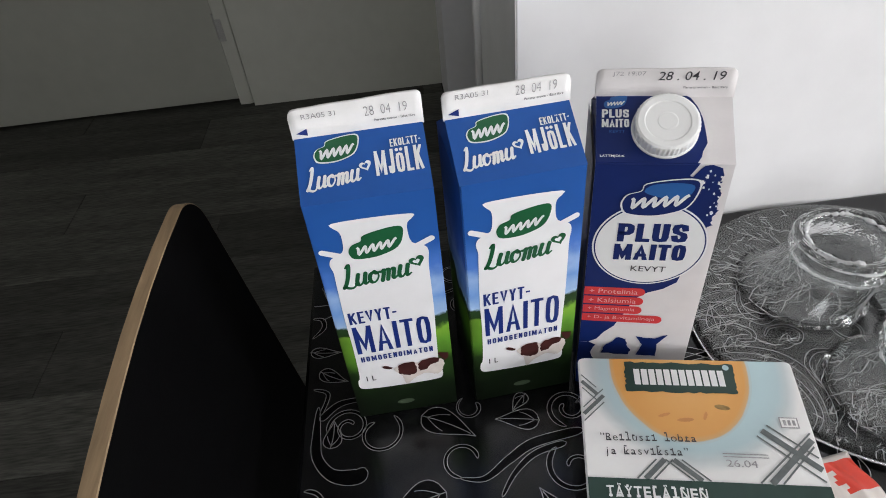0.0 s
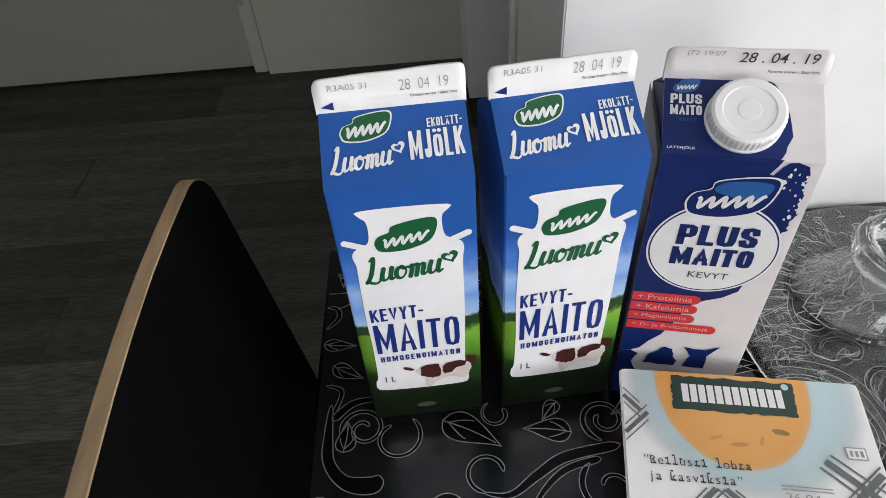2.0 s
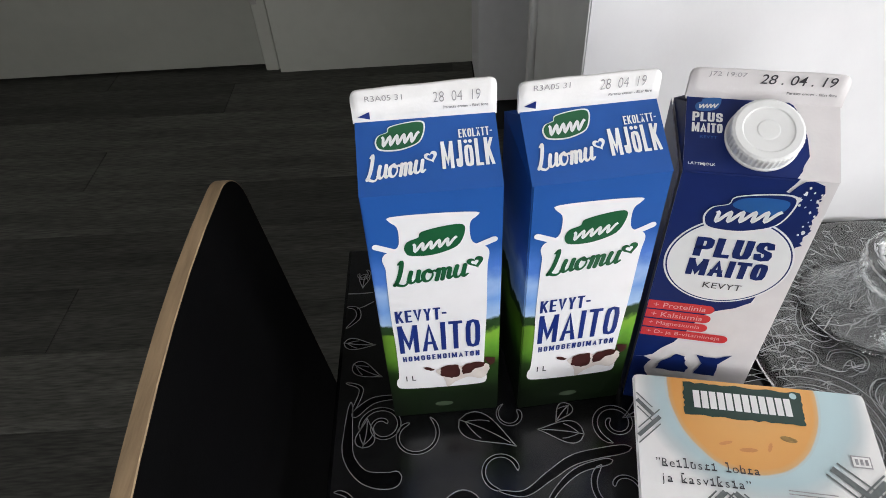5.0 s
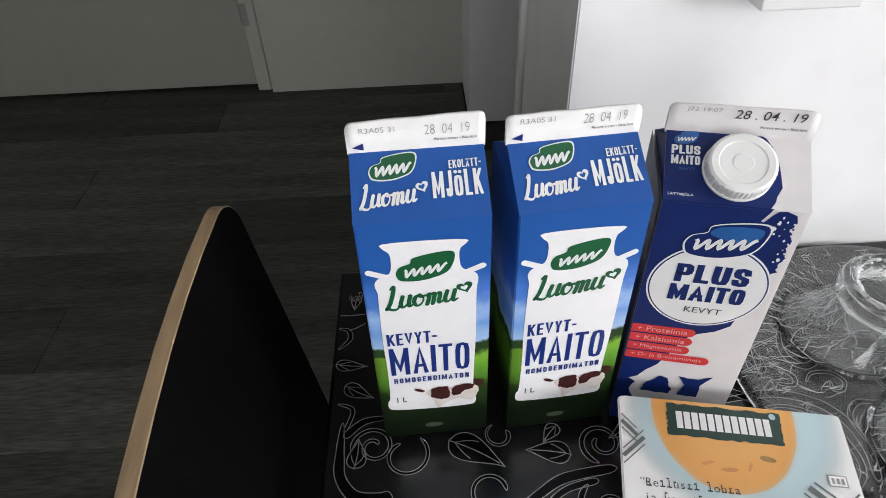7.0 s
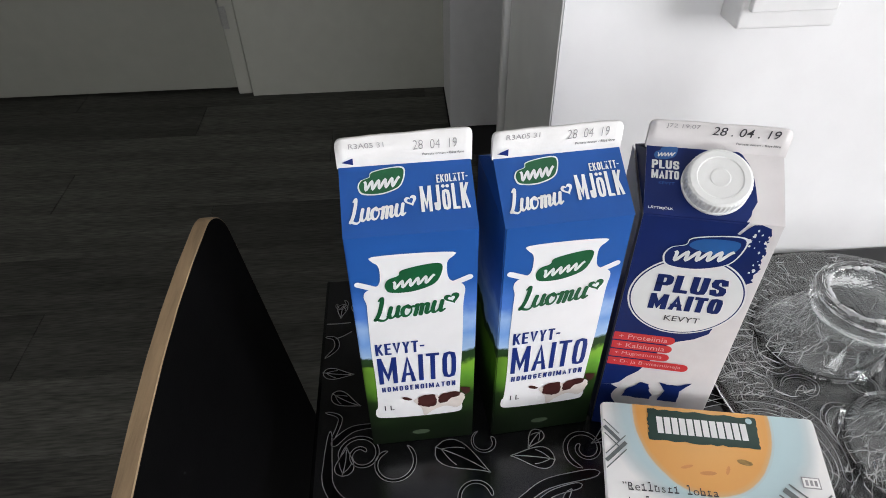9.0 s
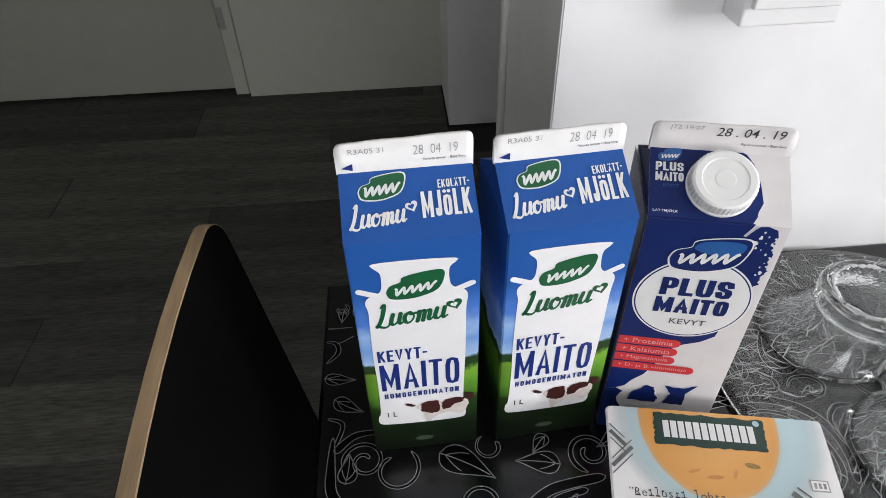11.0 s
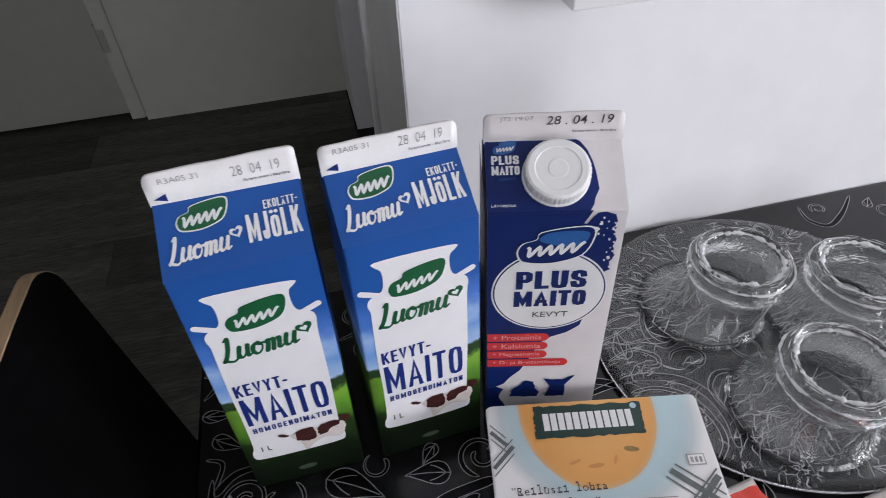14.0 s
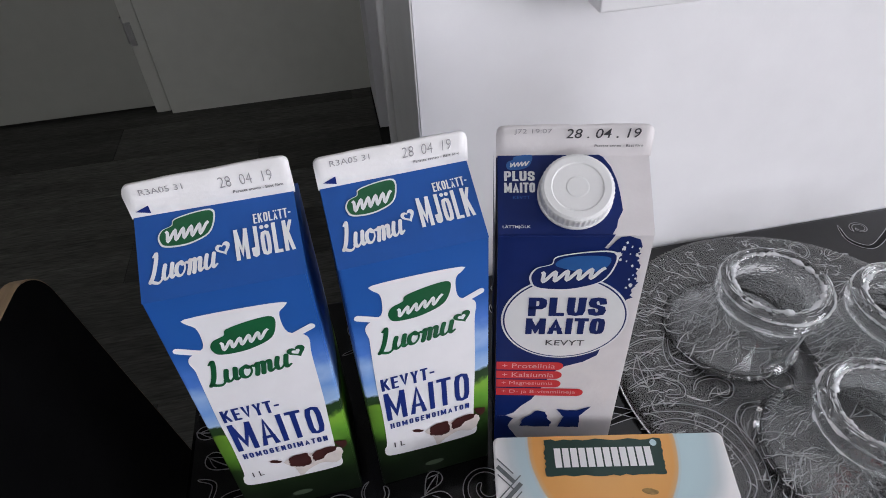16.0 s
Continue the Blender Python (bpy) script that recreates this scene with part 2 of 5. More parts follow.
SOUPPRINT = round_print("soup_print_soft", (0.063, -0.007), (0.044, 0.053), [(0.0, (0.76, 0.42, 0.15)), (0.55, (0.74, 0.38, 0.11)), (0.92, (0.70, 0.34, 0.085)), (0.98, (0.62, 0.38, 0.17)), (1.0, (0.47, 0.57, 0.58))])
BOWLBLUE = material("pale_blue_print", (0.44, 0.60, 0.63), 0.4, grain=0.06, scale=50, mottle=0.06, coat=0.15)
DARKGREEN = material("dark_green_print", (0.010, 0.040, 0.030), 0.4, grain=0.12, scale=80, coat=0.15)
PLAID = material("plaid_grey_print", (0.12, 0.135, 0.135), 0.42, grain=0.15, scale=400)
SALMON = material("salmon_print", (0.60, 0.255, 0.075), 0.45, grain=0.1, scale=140)
HERB = material("herb_print", (0.33, 0.2, 0.06), 0.45, grain=0.3, scale=300)
FOIL = material("wrapper_film", (0.72, 0.66, 0.62), 0.3, grain=0.06, scale=60, bump=0.35, bump_scale=45, coat=0.4)
REDFOIL = material("red_wrapper_film", (0.72, 0.045, 0.02), 0.3, grain=0.06, scale=60, bump=0.3, bump_scale=45, coat=0.4)
GLASS = glass_material("pressed_ice_glass", 0.3, 130, 0.18)
GLASS.node_tree.nodes["Principled BSDF"].inputs["Roughness"].default_value = 0.03
# the rest is white body, a trace of haze to lift the cups
GLASS.node_tree.nodes["Principled BSDF"].inputs["Transmission Weight"].default_value = 0.98
CLEAR = glass_material("clear_glass", 0.0, 1, 1)
DISH = glass_material("dish_glass", 0.0, 1, 1)
DISH.node_tree.nodes["Principled BSDF"].inputs["Roughness"].default_value = 0.06
# half-white glass: the clear lips' highlights are put into its colour
GLINT = material("whitened_glint_glass", (0.92, 0.93, 0.94), 0.16, spec=0.7, grain=0.08, scale=90)
GLINT.node_tree.nodes["Principled BSDF"].inputs["Transmission Weight"].default_value = 0.3
# pressed relief lines, whitened so that they look lit
ICE = material("whitened_icy_relief_glass", (0.95, 0.965, 0.97), 0.10, spec=0.6, grain=0.04, scale=90)
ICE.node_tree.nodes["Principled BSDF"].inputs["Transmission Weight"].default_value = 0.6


# ---- mesh helpers ----
def part(name, bm, mat, parent=None, label=""):
    me = bpy.data.meshes.new(name)
    bm.normal_update()
    bm.to_mesh(me)
    bm.free()
    for m in mat if isinstance(mat, (list, tuple)) else [mat]:
        me.materials.append(m)
    ob = new(name, me)
    if parent is not None:
        ob.parent = parent
    return tagged(ob, label) if label else ob


def thing(name, m, label, category, group=""):
    ob = new(name)
    ob.empty_display_size = 0.02
    ob.matrix_world = m
    return tagged(ob, label, category, group)


def box(bm, x0, x1, y0, y1, z0, z1, bevel=0.0, seg=2):
    r = bmesh.ops.create_cube(bm, size=1, matrix=Matrix.LocRotScale(((x0 + x1) / 2, (y0 + y1) / 2, (z0 + z1) / 2), None, (x1 - x0, y1 - y0, z1 - z0)))
    if bevel:
        es = {e for v in r["verts"] for e in v.link_edges}
        bmesh.ops.bevel(bm, geom=list(es), offset=bevel, segments=seg, affect="EDGES", profile=0.6)
    return bm


def boxed(*a, **k):
    return box(bmesh.new(), *a, **k)


def tube(bm, p, q, r, seg=14, r2=None):
    p, q = Vector(p), Vector(q)
    m = Matrix.Translation((p + q) / 2) @ (q - p).to_track_quat("Z", "Y").to_matrix().to_4x4()
    bmesh.ops.create_cone(bm, cap_ends=True, segments=seg, radius1=r, radius2=r if r2 is None else r2, depth=(q - p).length, matrix=m)
    return bm


def spin(bm, profile, seg=56, smooth=True):
    """A solid of revolution round z from (radius, height) pairs, closed on itself."""
    rings = []
    for r, z in profile:
        rings.append([bm.verts.new((0, 0, z))] if r < 1e-6 else [bm.verts.new((r * math.cos(2 * math.pi * i / seg), r * math.sin(2 * math.pi * i / seg), z)) for i in range(seg)])
    for a, b in zip(rings, rings[1:]):
        for i in range(seg):
            j = (i + 1) % seg
            if len(a) == 1 and len(b) == 1:
                continue
            f = [a[0], b[j], b[i]] if len(a) == 1 else [a[i], a[j], b[0]] if len(b) == 1 else [a[i], a[j], b[j], b[i]]
            bm.faces.new(f).smooth = smooth
    bmesh.ops.recalc_face_normals(bm, faces=bm.faces)
    return bm


def smooth_loop(pts, steps=6):
    """A closed Catmull-Rom curve through a few control points."""
    out, n = [], len(pts)
    for i in range(n):
        p0, p1, p2, p3 = (Vector(pts[(i + k) % n]) for k in (-1, 0, 1, 2))
        for s in range(steps):
            t = s / steps
            out.append(0.5 * (2 * p1 + (p2 - p0) * t + (2 * p0 - 5 * p1 + 4 * p2 - p3) * t * t + (3 * p1 - p0 - 3 * p2 + p3) * t**3))
    return out


def sheet(bm, pts, lift=0.0):
    """A flat printed patch from 2D points in millimetres."""
    f = bm.faces.new([bm.verts.new((p[0] / 1000, p[1] / 1000, lift)) for p in pts])
    if f.normal.z < 0:
        f.normal_flip()
    return bm


def oval(cx, cy, rx, ry, n=40, tilt=0.0):
    c, s = math.cos(tilt), math.sin(tilt)
    return [(cx + rx * math.cos(a) * c - ry * math.sin(a) * s, cy + rx * math.cos(a) * s + ry * math.sin(a) * c) for a in (2 * math.pi * i / n for i in range(n))]


def capsule(x0, y0, x1, y1, r, n=8):
    a = math.atan2(y1 - y0, x1 - x0)
    pts = [(x1 + r * math.cos(a - math.pi / 2 + math.pi * i / n), y1 + r * math.sin(a - math.pi / 2 + math.pi * i / n)) for i in range(n + 1)]
    return pts + [(x0 + r * math.cos(a + math.pi / 2 + math.pi * i / n), y0 + r * math.sin(a + math.pi / 2 + math.pi * i / n)) for i in range(n + 1)]


def lettering(s, x, y, w, h, bold=0.0, shear=0.0, lift=0.0, rise=0.0, natural=False):
    """Words fitted into a box of w by h millimetres whose lower left corner is (x, y)."""
    cu = bpy.data.curves.new("words", "FONT")
    cu.body, cu.offset, cu.shear, cu.resolution_u, cu.fill_mode = s, bold, shear, 3, "FRONT"
    ob = new("words", cu)
    me = bpy.data.meshes.new_from_object(ob.evaluated_get(bpy.context.evaluated_depsgraph_get()))
    bm = bmesh.new()
    bm.from_mesh(me)
    bpy.data.objects.remove(ob), bpy.data.meshes.remove(me), bpy.data.curves.remove(cu)
    if natural:
        return bm
    lo = [min(v.co[k] for v in bm.verts) for k in (0, 1)]
    hi = [max(v.co[k] for v in bm.verts) for k in (0, 1)]
    for v in bm.verts:
        px = (v.co.x - lo[0]) / (hi[0] - lo[0])
        v.co = ((x + px * w) / 1000, (y + (v.co.y - lo[1]) / (hi[1] - lo[1]) * h + rise * px) / 1000, lift)
    return bm


CAPITALS = {
    "A": ([(0, 0), (0.5, 1), (1, 0)], [(0.2, 0.28), (0.8, 0.28)]),
    "E": ([(1, 1), (0, 1), (0, 0), (1, 0)], [(0, 0.52), (0.85, 0.52)]),
    "G": ([(1, 0.76), (0.88, 0.96), (0.5, 1), (0.12, 0.96), (0, 0.76), (0, 0.24), (0.12, 0.04), (0.5, 0), (0.88, 0.04), (1, 0.24), (1, 0.47), (0.55, 0.47)],),
    "H": ([(0, 0), (0, 1)], [(1, 0), (1, 1)], [(0, 0.5), (1, 0.5)]),
    "I": ([(0.5, 0), (0.5, 1)],),
    "J": ([(1, 1), (1, 0.22), (0.85, 0.03), (0.5, 0), (0.15, 0.03), (0, 0.24)],),
    "K": ([(0, 0), (0, 1)], [(1, 1), (0.08, 0.45)], [(0.36, 0.6), (1, 0)]),
    "L": ([(0, 1), (0, 0), (1, 0)],),
    "M": ([(0, 0), (0, 1)], [(0, 1), (0.5, 0.2), (1, 1)], [(1, 1), (1, 0)]),
    "N": ([(0, 0), (0, 1)], [(0, 1), (1, 0)], [(1, 1), (1, 0)]),
    "O": ([(0.5, 1), (0.14, 0.96), (0, 0.76), (0, 0.24), (0.14, 0.04), (0.5, 0), (0.86, 0.04), (1, 0.24), (1, 0.76), (0.86, 0.96), (0.5, 1)],),
    "P": ([(0, 0), (0, 1), (0.7, 1), (0.94, 0.93), (1, 0.74), (0.94, 0.54), (0.7, 0.46), (0, 0.46)],),
    "S": ([(1, 0.76), (0.88, 0.95), (0.5, 1), (0.12, 0.95), (0, 0.76), (0.12, 0.58), (0.88, 0.42), (1, 0.24), (0.88, 0.05), (0.5, 0), (0.12, 0.05), (0, 0.24)],),
    "T": ([(0, 1), (1, 1)], [(0.5, 1), (0.5, 0)]),
    "U": ([(0, 1), (0, 0.24), (0.12, 0.04), (0.5, 0), (0.88, 0.04), (1, 0.24), (1, 1)],),
    "V": ([(0, 1), (0.5, 0), (1, 1)],),
    "Y": ([(0, 1), (0.5, 0.44), (1, 1)], [(0.5, 0.44), (0.5, 0)]),
    "-": ([(0, 0.5), (1, 0.5)],),
}


def ribbon(bm, pts, w, lift, lo=None, hi=None):
    """A line of width w (millimetres) along pts with mitred corners, kept between lo and hi."""
    p = [Vector(q) for q in pts]
    closed = (p[0] - p[-1]).length < 1e-6
    if closed:
        p = p[:-1]
    else:
        p[0] = p[0] + (p[0] - p[1]).normalized() * w / 2
        p[-1] = p[-1] + (p[-1] - p[-2]).normalized() * w / 2
    n, rows = len(p), []
    for i in range(n):
        d0 = (p[i] - p[i - 1]).normalized() if i or closed else (p[1] - p[0]).normalized()
        d1 = (p[(i + 1) % n] - p[i]).normalized() if i < n - 1 or closed else d0
        a, b = Vector((-d0.y, d0.x)), Vector((-d1.y, d1.x))
        m = (a + b).normalized()
        m *= w / 2 / max(m.dot(a), 0.35)
        row = []
        for q in (p[i] + m, p[i] - m):
            x, y = (q.x, q.y) if lo is None else (min(max(q.x, lo[0]), hi[0]), min(max(q.y, lo[1]), hi[1]))
            row.append(bm.verts.new((x / 1000, y / 1000, lift)))
        rows.append(row)
    for a, b in zip(rows, rows[1:] + (rows[:1] if closed else [])):
        f = bm.faces.new((a[0], a[1], b[1], b[0]))
        f.normal_update()
        if f.normal.z < 0:
            f.normal_flip()


def capitals(s, x, y, w, h, stroke, lift=0.0, rise=0.0, gap=0.22, squash=0.86):
    """Condensed capitals of one height and one stroke width; dotted letters keep their dots inside the line."""
    share = {"M": 1.36, "I": 0.0, "J": 0.78, "-": 0.6, "L": 0.85, "T": 0.95, "E": 0.88, "K": 1.05, "A": 1.12, "V": 1.08}
    bars = s.count("I") * stroke
    unit = (w - bars) / (sum(share.get(c, 1.0) for c in s) + gap * (len(s) - 1))
    bm, u, n = bmesh.new(), x, 0
    for c in s:
        cw = stroke if c == "I" else share.get(c, 1.0) * unit
        base = {"Ö": "O", "Ä": "A"}.get(c, c)
        hh, yy = h * 0.8 if base != c else h, y + rise * (u - x) / w
        for line in CAPITALS[base]:
            edge = stroke * squash / 2
            pts = [(u + stroke / 2 + a * (cw - stroke), (yy + edge + b * (hh - 2 * edge)) / squash) for a, b in line]
            first = len(bm.verts)
            ribbon(bm, pts, stroke, lift + 0.000004 * n, (u, yy / squash), (u + cw, (yy + hh) / squash))
            bm.verts.ensure_lookup_table()
            for v in bm.verts[first:]:
                v.co.y *= squash
            n += 1
        if base != c:
            for k in (0.24, 0.76):
                sheet(bm, oval(u + cw * k, yy + h * 0.925, stroke * 0.55, stroke * 0.55, 12), lift)
        u += cw + gap * unit
    return bm


def typed(s, x, y, pitch, size, lift, slab=0.12, bold=0.0, rise=0.0):
    """Typewriter lines: each letter on its own pitch, with slab feet."""
    bm = bmesh.new()
    for i, c in enumerate(s):
        if c == " ":
            continue
        one = lettering(c, 0, 0, 1, 1, bold=bold, natural=True)
        lo, hi = (f(v.co.x for v in one.verts) for f in (min, max))
        k = min(size, pitch * 0.86 / max(hi - lo, 0.2))
        left = x + pitch * i + (pitch - (hi - lo) * k) / 2
        for v in one.verts:
            v.co = ((left + (v.co.x - lo) * k) / 1000, (y + rise * i + v.co.y * size) / 1000, lift)
        me = bpy.data.meshes.new("letter")
        one.to_mesh(me), one.free()
        bm.from_mesh(me)
        bpy.data.meshes.remove(me)
        mid, feet = x + pitch * (i + 0.5), []
        if c in "ilhtakRTYLINEÄmnr":
            feet.append(0.0)
        if c in "YLINiluk":
            feet.append({"Y": 0.62, "L": 0.62, "I": 0.62, "N": 0.62, "i": 0.44, "l": 0.70, "u": 0.44, "k": 0.70}[c])
        for f in feet:
            a, b, t = mid - pitch * (0.36 if c not in "TY" else 0.2), mid + pitch * ((0.36 if c not in "TY" else 0.2) if f < 0.1 else 0.05), y + rise * i + f * size
            sheet(bm, [(a, t), (b, t), (b, t + slab * size), (a, t + slab * size)], lift + 0.000006)
    return bm


def placed(bm, m):
    bmesh.ops.transform(bm, matrix=m, verts=bm.verts)
    return bm


def basis(o, u, v):
    """The matrix that lays a printed patch's plane on a face: origin, right and up."""
    u, v = Vector(u).normalized(), Vector(v).normalized()
    m = Matrix((u, v, u.cross(v))).transposed().to_4x4()
    m.translation = o
    return m


# ---- the room ----
def wall(name, x0, x1, y0, y1, z0=0.0, z1=2.5, mat=None, label="white painted wall"):
    return tagged(part(name, boxed(x0, x1, y0, y1, z0, z1), mat or WALL), label, "wall", kind="structure")


north = wall("wall_north", 0.112, 3.3, 0.170, 0.36)
wall("wall_north_lintel", -2.3, 0.112, 0.170, 0.36, 2.2, 2.5)
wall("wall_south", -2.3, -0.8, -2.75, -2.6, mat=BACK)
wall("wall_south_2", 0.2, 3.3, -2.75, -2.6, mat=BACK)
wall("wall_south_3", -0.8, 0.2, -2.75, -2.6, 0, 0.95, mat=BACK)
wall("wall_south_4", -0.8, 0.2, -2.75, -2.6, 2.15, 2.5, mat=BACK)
# unseen window, added only to house the fill light
south = tagged(new("added_window"), "white framed unseen window added for the fill light", "window", kind="structure")
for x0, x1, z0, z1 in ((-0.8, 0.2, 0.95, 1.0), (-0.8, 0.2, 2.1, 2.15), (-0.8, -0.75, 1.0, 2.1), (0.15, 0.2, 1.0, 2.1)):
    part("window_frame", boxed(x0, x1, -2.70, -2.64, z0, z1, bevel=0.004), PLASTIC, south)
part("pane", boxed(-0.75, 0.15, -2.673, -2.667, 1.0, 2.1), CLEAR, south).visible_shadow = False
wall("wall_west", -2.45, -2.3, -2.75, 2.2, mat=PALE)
wall("wall_hall_east", 0.9, 1.02, 0.36, 1.70)
wall("wall_hall_corner", 0.165, 1.02, 1.70, 2.2, label="pale grey painted wall corner in the hall")
wall("wall_hall_north", -0.56, 0.165, 2.0, 2.2, mat=DOOR, label="off-white painted panel wall in the hall")
# backing coloured black so the door gaps read as unlit
wall("wall_hall_far", -2.3, -0.56, 2.10, 2.2, mat=DARK, label="black backing, painted-in shade behind the closet door")
wx, wy, wz, ww, wh = WINDOW
wall("wall_east", 3.3, 3.45, -2.6, wy - ww / 2)
wall("wall_east_2", 3.3, 3.45, wy + ww / 2, 0.36)
wall("wall_east_3", 3.3, 3.45, wy - ww / 2, wy + ww / 2, 0, wz - wh / 2)
wall("wall_east_4", 3.3, 3.45, wy - ww / 2, wy + ww / 2, wz + wh / 2, 2.5)
tagged(part("ceiling", boxed(-2.45, 3.45, -2.75, 2.2, 2.5, 2.6), CEIL), "white painted ceiling", "ceiling", kind="structure")
ground = tagged(part("ground", boxed(-60, 60, -60, 60, -0.6, -0.5), material("grass_outside", (0.06, 0.09, 0.04), 0.9, grain=0.4, scale=3)), "grass outside the window", "ground", kind="structure")

win = tagged(new("window_1"), "white framed kitchen window", "window", kind="structure")
for y0, y1, z0, z1 in ((-ww / 2, ww / 2, -wh / 2, -wh / 2 + 0.05), (-ww / 2, ww / 2, wh / 2 - 0.05, wh / 2), (-ww / 2, -ww / 2 + 0.05, -wh / 2 + 0.05, wh / 2 - 0.05), (ww / 2 - 0.05, ww / 2, -wh / 2 + 0.05, wh / 2 - 0.05)):
    part("window_frame", boxed(3.33, 3.39, wy + y0, wy + y1, wz + z0, wz + z1, bevel=0.004), PLASTIC, win)
pane = part("pane", boxed(3.355, 3.361, wy - ww / 2 + 0.05, wy + ww / 2 - 0.05, wz - wh / 2 + 0.05, wz + wh / 2 - 0.05), CLEAR, win)
pane.visible_shadow = False
part("window_sill", boxed(3.22, 3.298, wy - ww / 2 - 0.04, wy + ww / 2 + 0.04, wz - wh / 2 - 0.03, wz - wh / 2 - 0.002, bevel=0.004), TRIM, win)

# casing on the end of the kitchen wall
casing = tagged(new("trim_opening"), "pale grey painted casing of the wall opening", "door casing", kind="structure")
part("board", boxed(0.1105, 0.1118, 0.1704, 0.3595, 0, 2.2, bevel=0.0004), TRIM, casing)
part("edge_bead", boxed(0.104, 0.1115, 0.3605, 0.375, 0, 2.2, bevel=0.003), TRIM, casing)

# closet door in the hall with its frame and hinge
closet = tagged(new("door_1"), "off-white painted closet door, closed, in the hall", "door", kind="structure")
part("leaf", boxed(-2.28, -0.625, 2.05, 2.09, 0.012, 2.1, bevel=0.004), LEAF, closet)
part("frame_post", boxed(-0.618, -0.567, 2.018, 2.10, 0, 2.2, bevel=0.006), DOOR, closet)
hinge = part("hinge", tube(bmesh.new(), (-0.6215, 2.044, 0.255), (-0.6215, 2.044, 0.335), 0.007), HINGE, closet, "painted steel butt hinge")
part("hinge_plate", boxed(-0.616, -0.595, 2.0145, 2.018, 0.255, 0.335, bevel=0.001), HINGE, hinge)
part("hinge_pin", tube(bmesh.new(), (-0.6215, 2.044, 0.335), (-0.6215, 2.044, 0.345), 0.009), HINGE, hinge)


# ---- wall switch ----
def wall_switch(x, z):
    t = thing("wall_switch", pose(x, 0.170, z), "white plastic surface-mounted light switch on the wall", "light switch")
    bm = boxed(-0.033, 0.033, -0.029, -0.0002, -0.0335, 0.0345, bevel=0.0022, seg=3)
    for v in bm.verts:  # the surface box is drawn in a little towards the wall
        k = 1 - 0.05 * (v.co.y + 0.029) / 0.029
        v.co.x, v.co.z = v.co.x * k, v.co.z * k - 0.003 * (v.co.y + 0.029) / 0.029
    part("frame", bm, PLASTIC, t)
    part("insert", boxed(-0.0285, 0.0292, -0.0335, -0.0286, -0.0208, 0.031, bevel=0.0014, seg=3), PLASTIC, t)
    part("rocker", boxed(-0.0235, 0.0242, -0.0375, -0.0337, -0.0090, 0.026, bevel=0.0014), PLASTIC, t)


wall_switch(0.2525, 1.0125)


# ---- chair pushed in at the table's side ----
def chair():
    t = thing("chair", pose(-0.0, 0, 0), "black laminated plywood chair with pale birch edges, pushed to the table", "chair")
    y0, y1, top, low = -0.31, 0.096, 0.8955, 0.56
    lean = 0.125

    def at(y, z, side):
        d = y - 0.015  # bent plywood: the sheet curves round the sitter's back
        return Vector((-0.1340 + 0.56 * d * d / (1 + 2 * abs(d)) + lean * (top - z) + side * 0.0045, y, z))

    def outline(n=9):
        r, pts = 0.024, []
        for cy, cz, a in ((y1 - r, top - r, 0), (y0 + r, top - r, 90), (y0 + r, low + r, 180), (y1 - r, low + r, 270)):
            pts += [(cy + r * math.cos(radians(a + 90 * i / n)), cz + r * math.sin(radians(a + 90 * i / n))) for i in range(n + 1)]
            nxt = {0: (y0 + r, top), 90: (y0, low + r), 180: (y1 - r, low), 270: (y1, top - r)}[a]
            p = pts[-1]
            pts += [(p[0] + (nxt[0] - p[0]) * k / 10, p[1] + (nxt[1] - p[1]) * k / 10) for k in range(1, 10)]
        return pts

    loop = outline()
    cy, cz = (y0 + y1) / 2, (top + low) / 2
    bm = bmesh.new()
    for side in (1, -1):
        rings = [[bm.verts.new(at(cy + (y - cy) * k, cz + (z - cz) * k, side)) for y, z in loop] for k in (0.9993, 0.8, 0.6, 0.4, 0.2)]
        mid = bm.verts.new(at(cy, cz, side))
        n = len(loop)
        for a, b in zip(rings, rings[1:]):
            for i in range(n):
                bm.faces.new((a[i], a[(i + 1) % n], b[(i + 1) % n], b[i])).smooth = True
        for i in range(n):
            bm.faces.new((rings[-1][i], rings[-1][(i + 1) % n], mid)).smooth = True
    bmesh.ops.recalc_face_normals(bm, faces=bm.faces)
    back = part("backrest", bm, BLACKWOOD, t, "black laminate backrest")
    bm = bmesh.new()
    prof = [(-1.0, 0), (-0.9, 0.0007), (0.9, 0.0007), (1.0, 0)]
    rows = []
    for y, z in loop:
        d = Vector((y - cy, z - cz)).normalized()
        rows.append([bm.verts.new(at(y + d.x * o, z + d.y * o, s)) for s, o in prof])
    for a, b in zip(rows, rows[1:] + rows[:1]):
        for i in range(3):
            bm.faces.new((a[i], a[i + 1], b[i + 1], b[i]))
    bmesh.ops.recalc_face_normals(bm, faces=bm.faces)
    part("edge_veneer", bm, PLY, back, "bare birch plywood edge")
    part("seat", boxed(-0.06, 0.34, -0.31, 0.10, 0.445, 0.457, bevel=0.004), BLACKWOOD, t)
    for y in (-0.24, 0.03):
        x = at(y, 0.58, -1).x - 0.0012
        part("back_support", boxed(x - 0.010, x, y - 0.02, y + 0.02, 0.43, 0.62, bevel=0.003), STEEL, t)
        part("seat_rail", boxed(x - 0.010, 0.3, y - 0.012, y + 0.012, 0.43, 0.4445, bevel=0.003), STEEL, t)
    for x in (-0.03, 0.29):
        for y in (-0.26, 0.05):
            part("leg", tube(bmesh.new(), (x, y, 0.43), (x + (-0.04 if x < 0 else 0.03), y, 0.0), 0.011), STEEL, t)


chair()


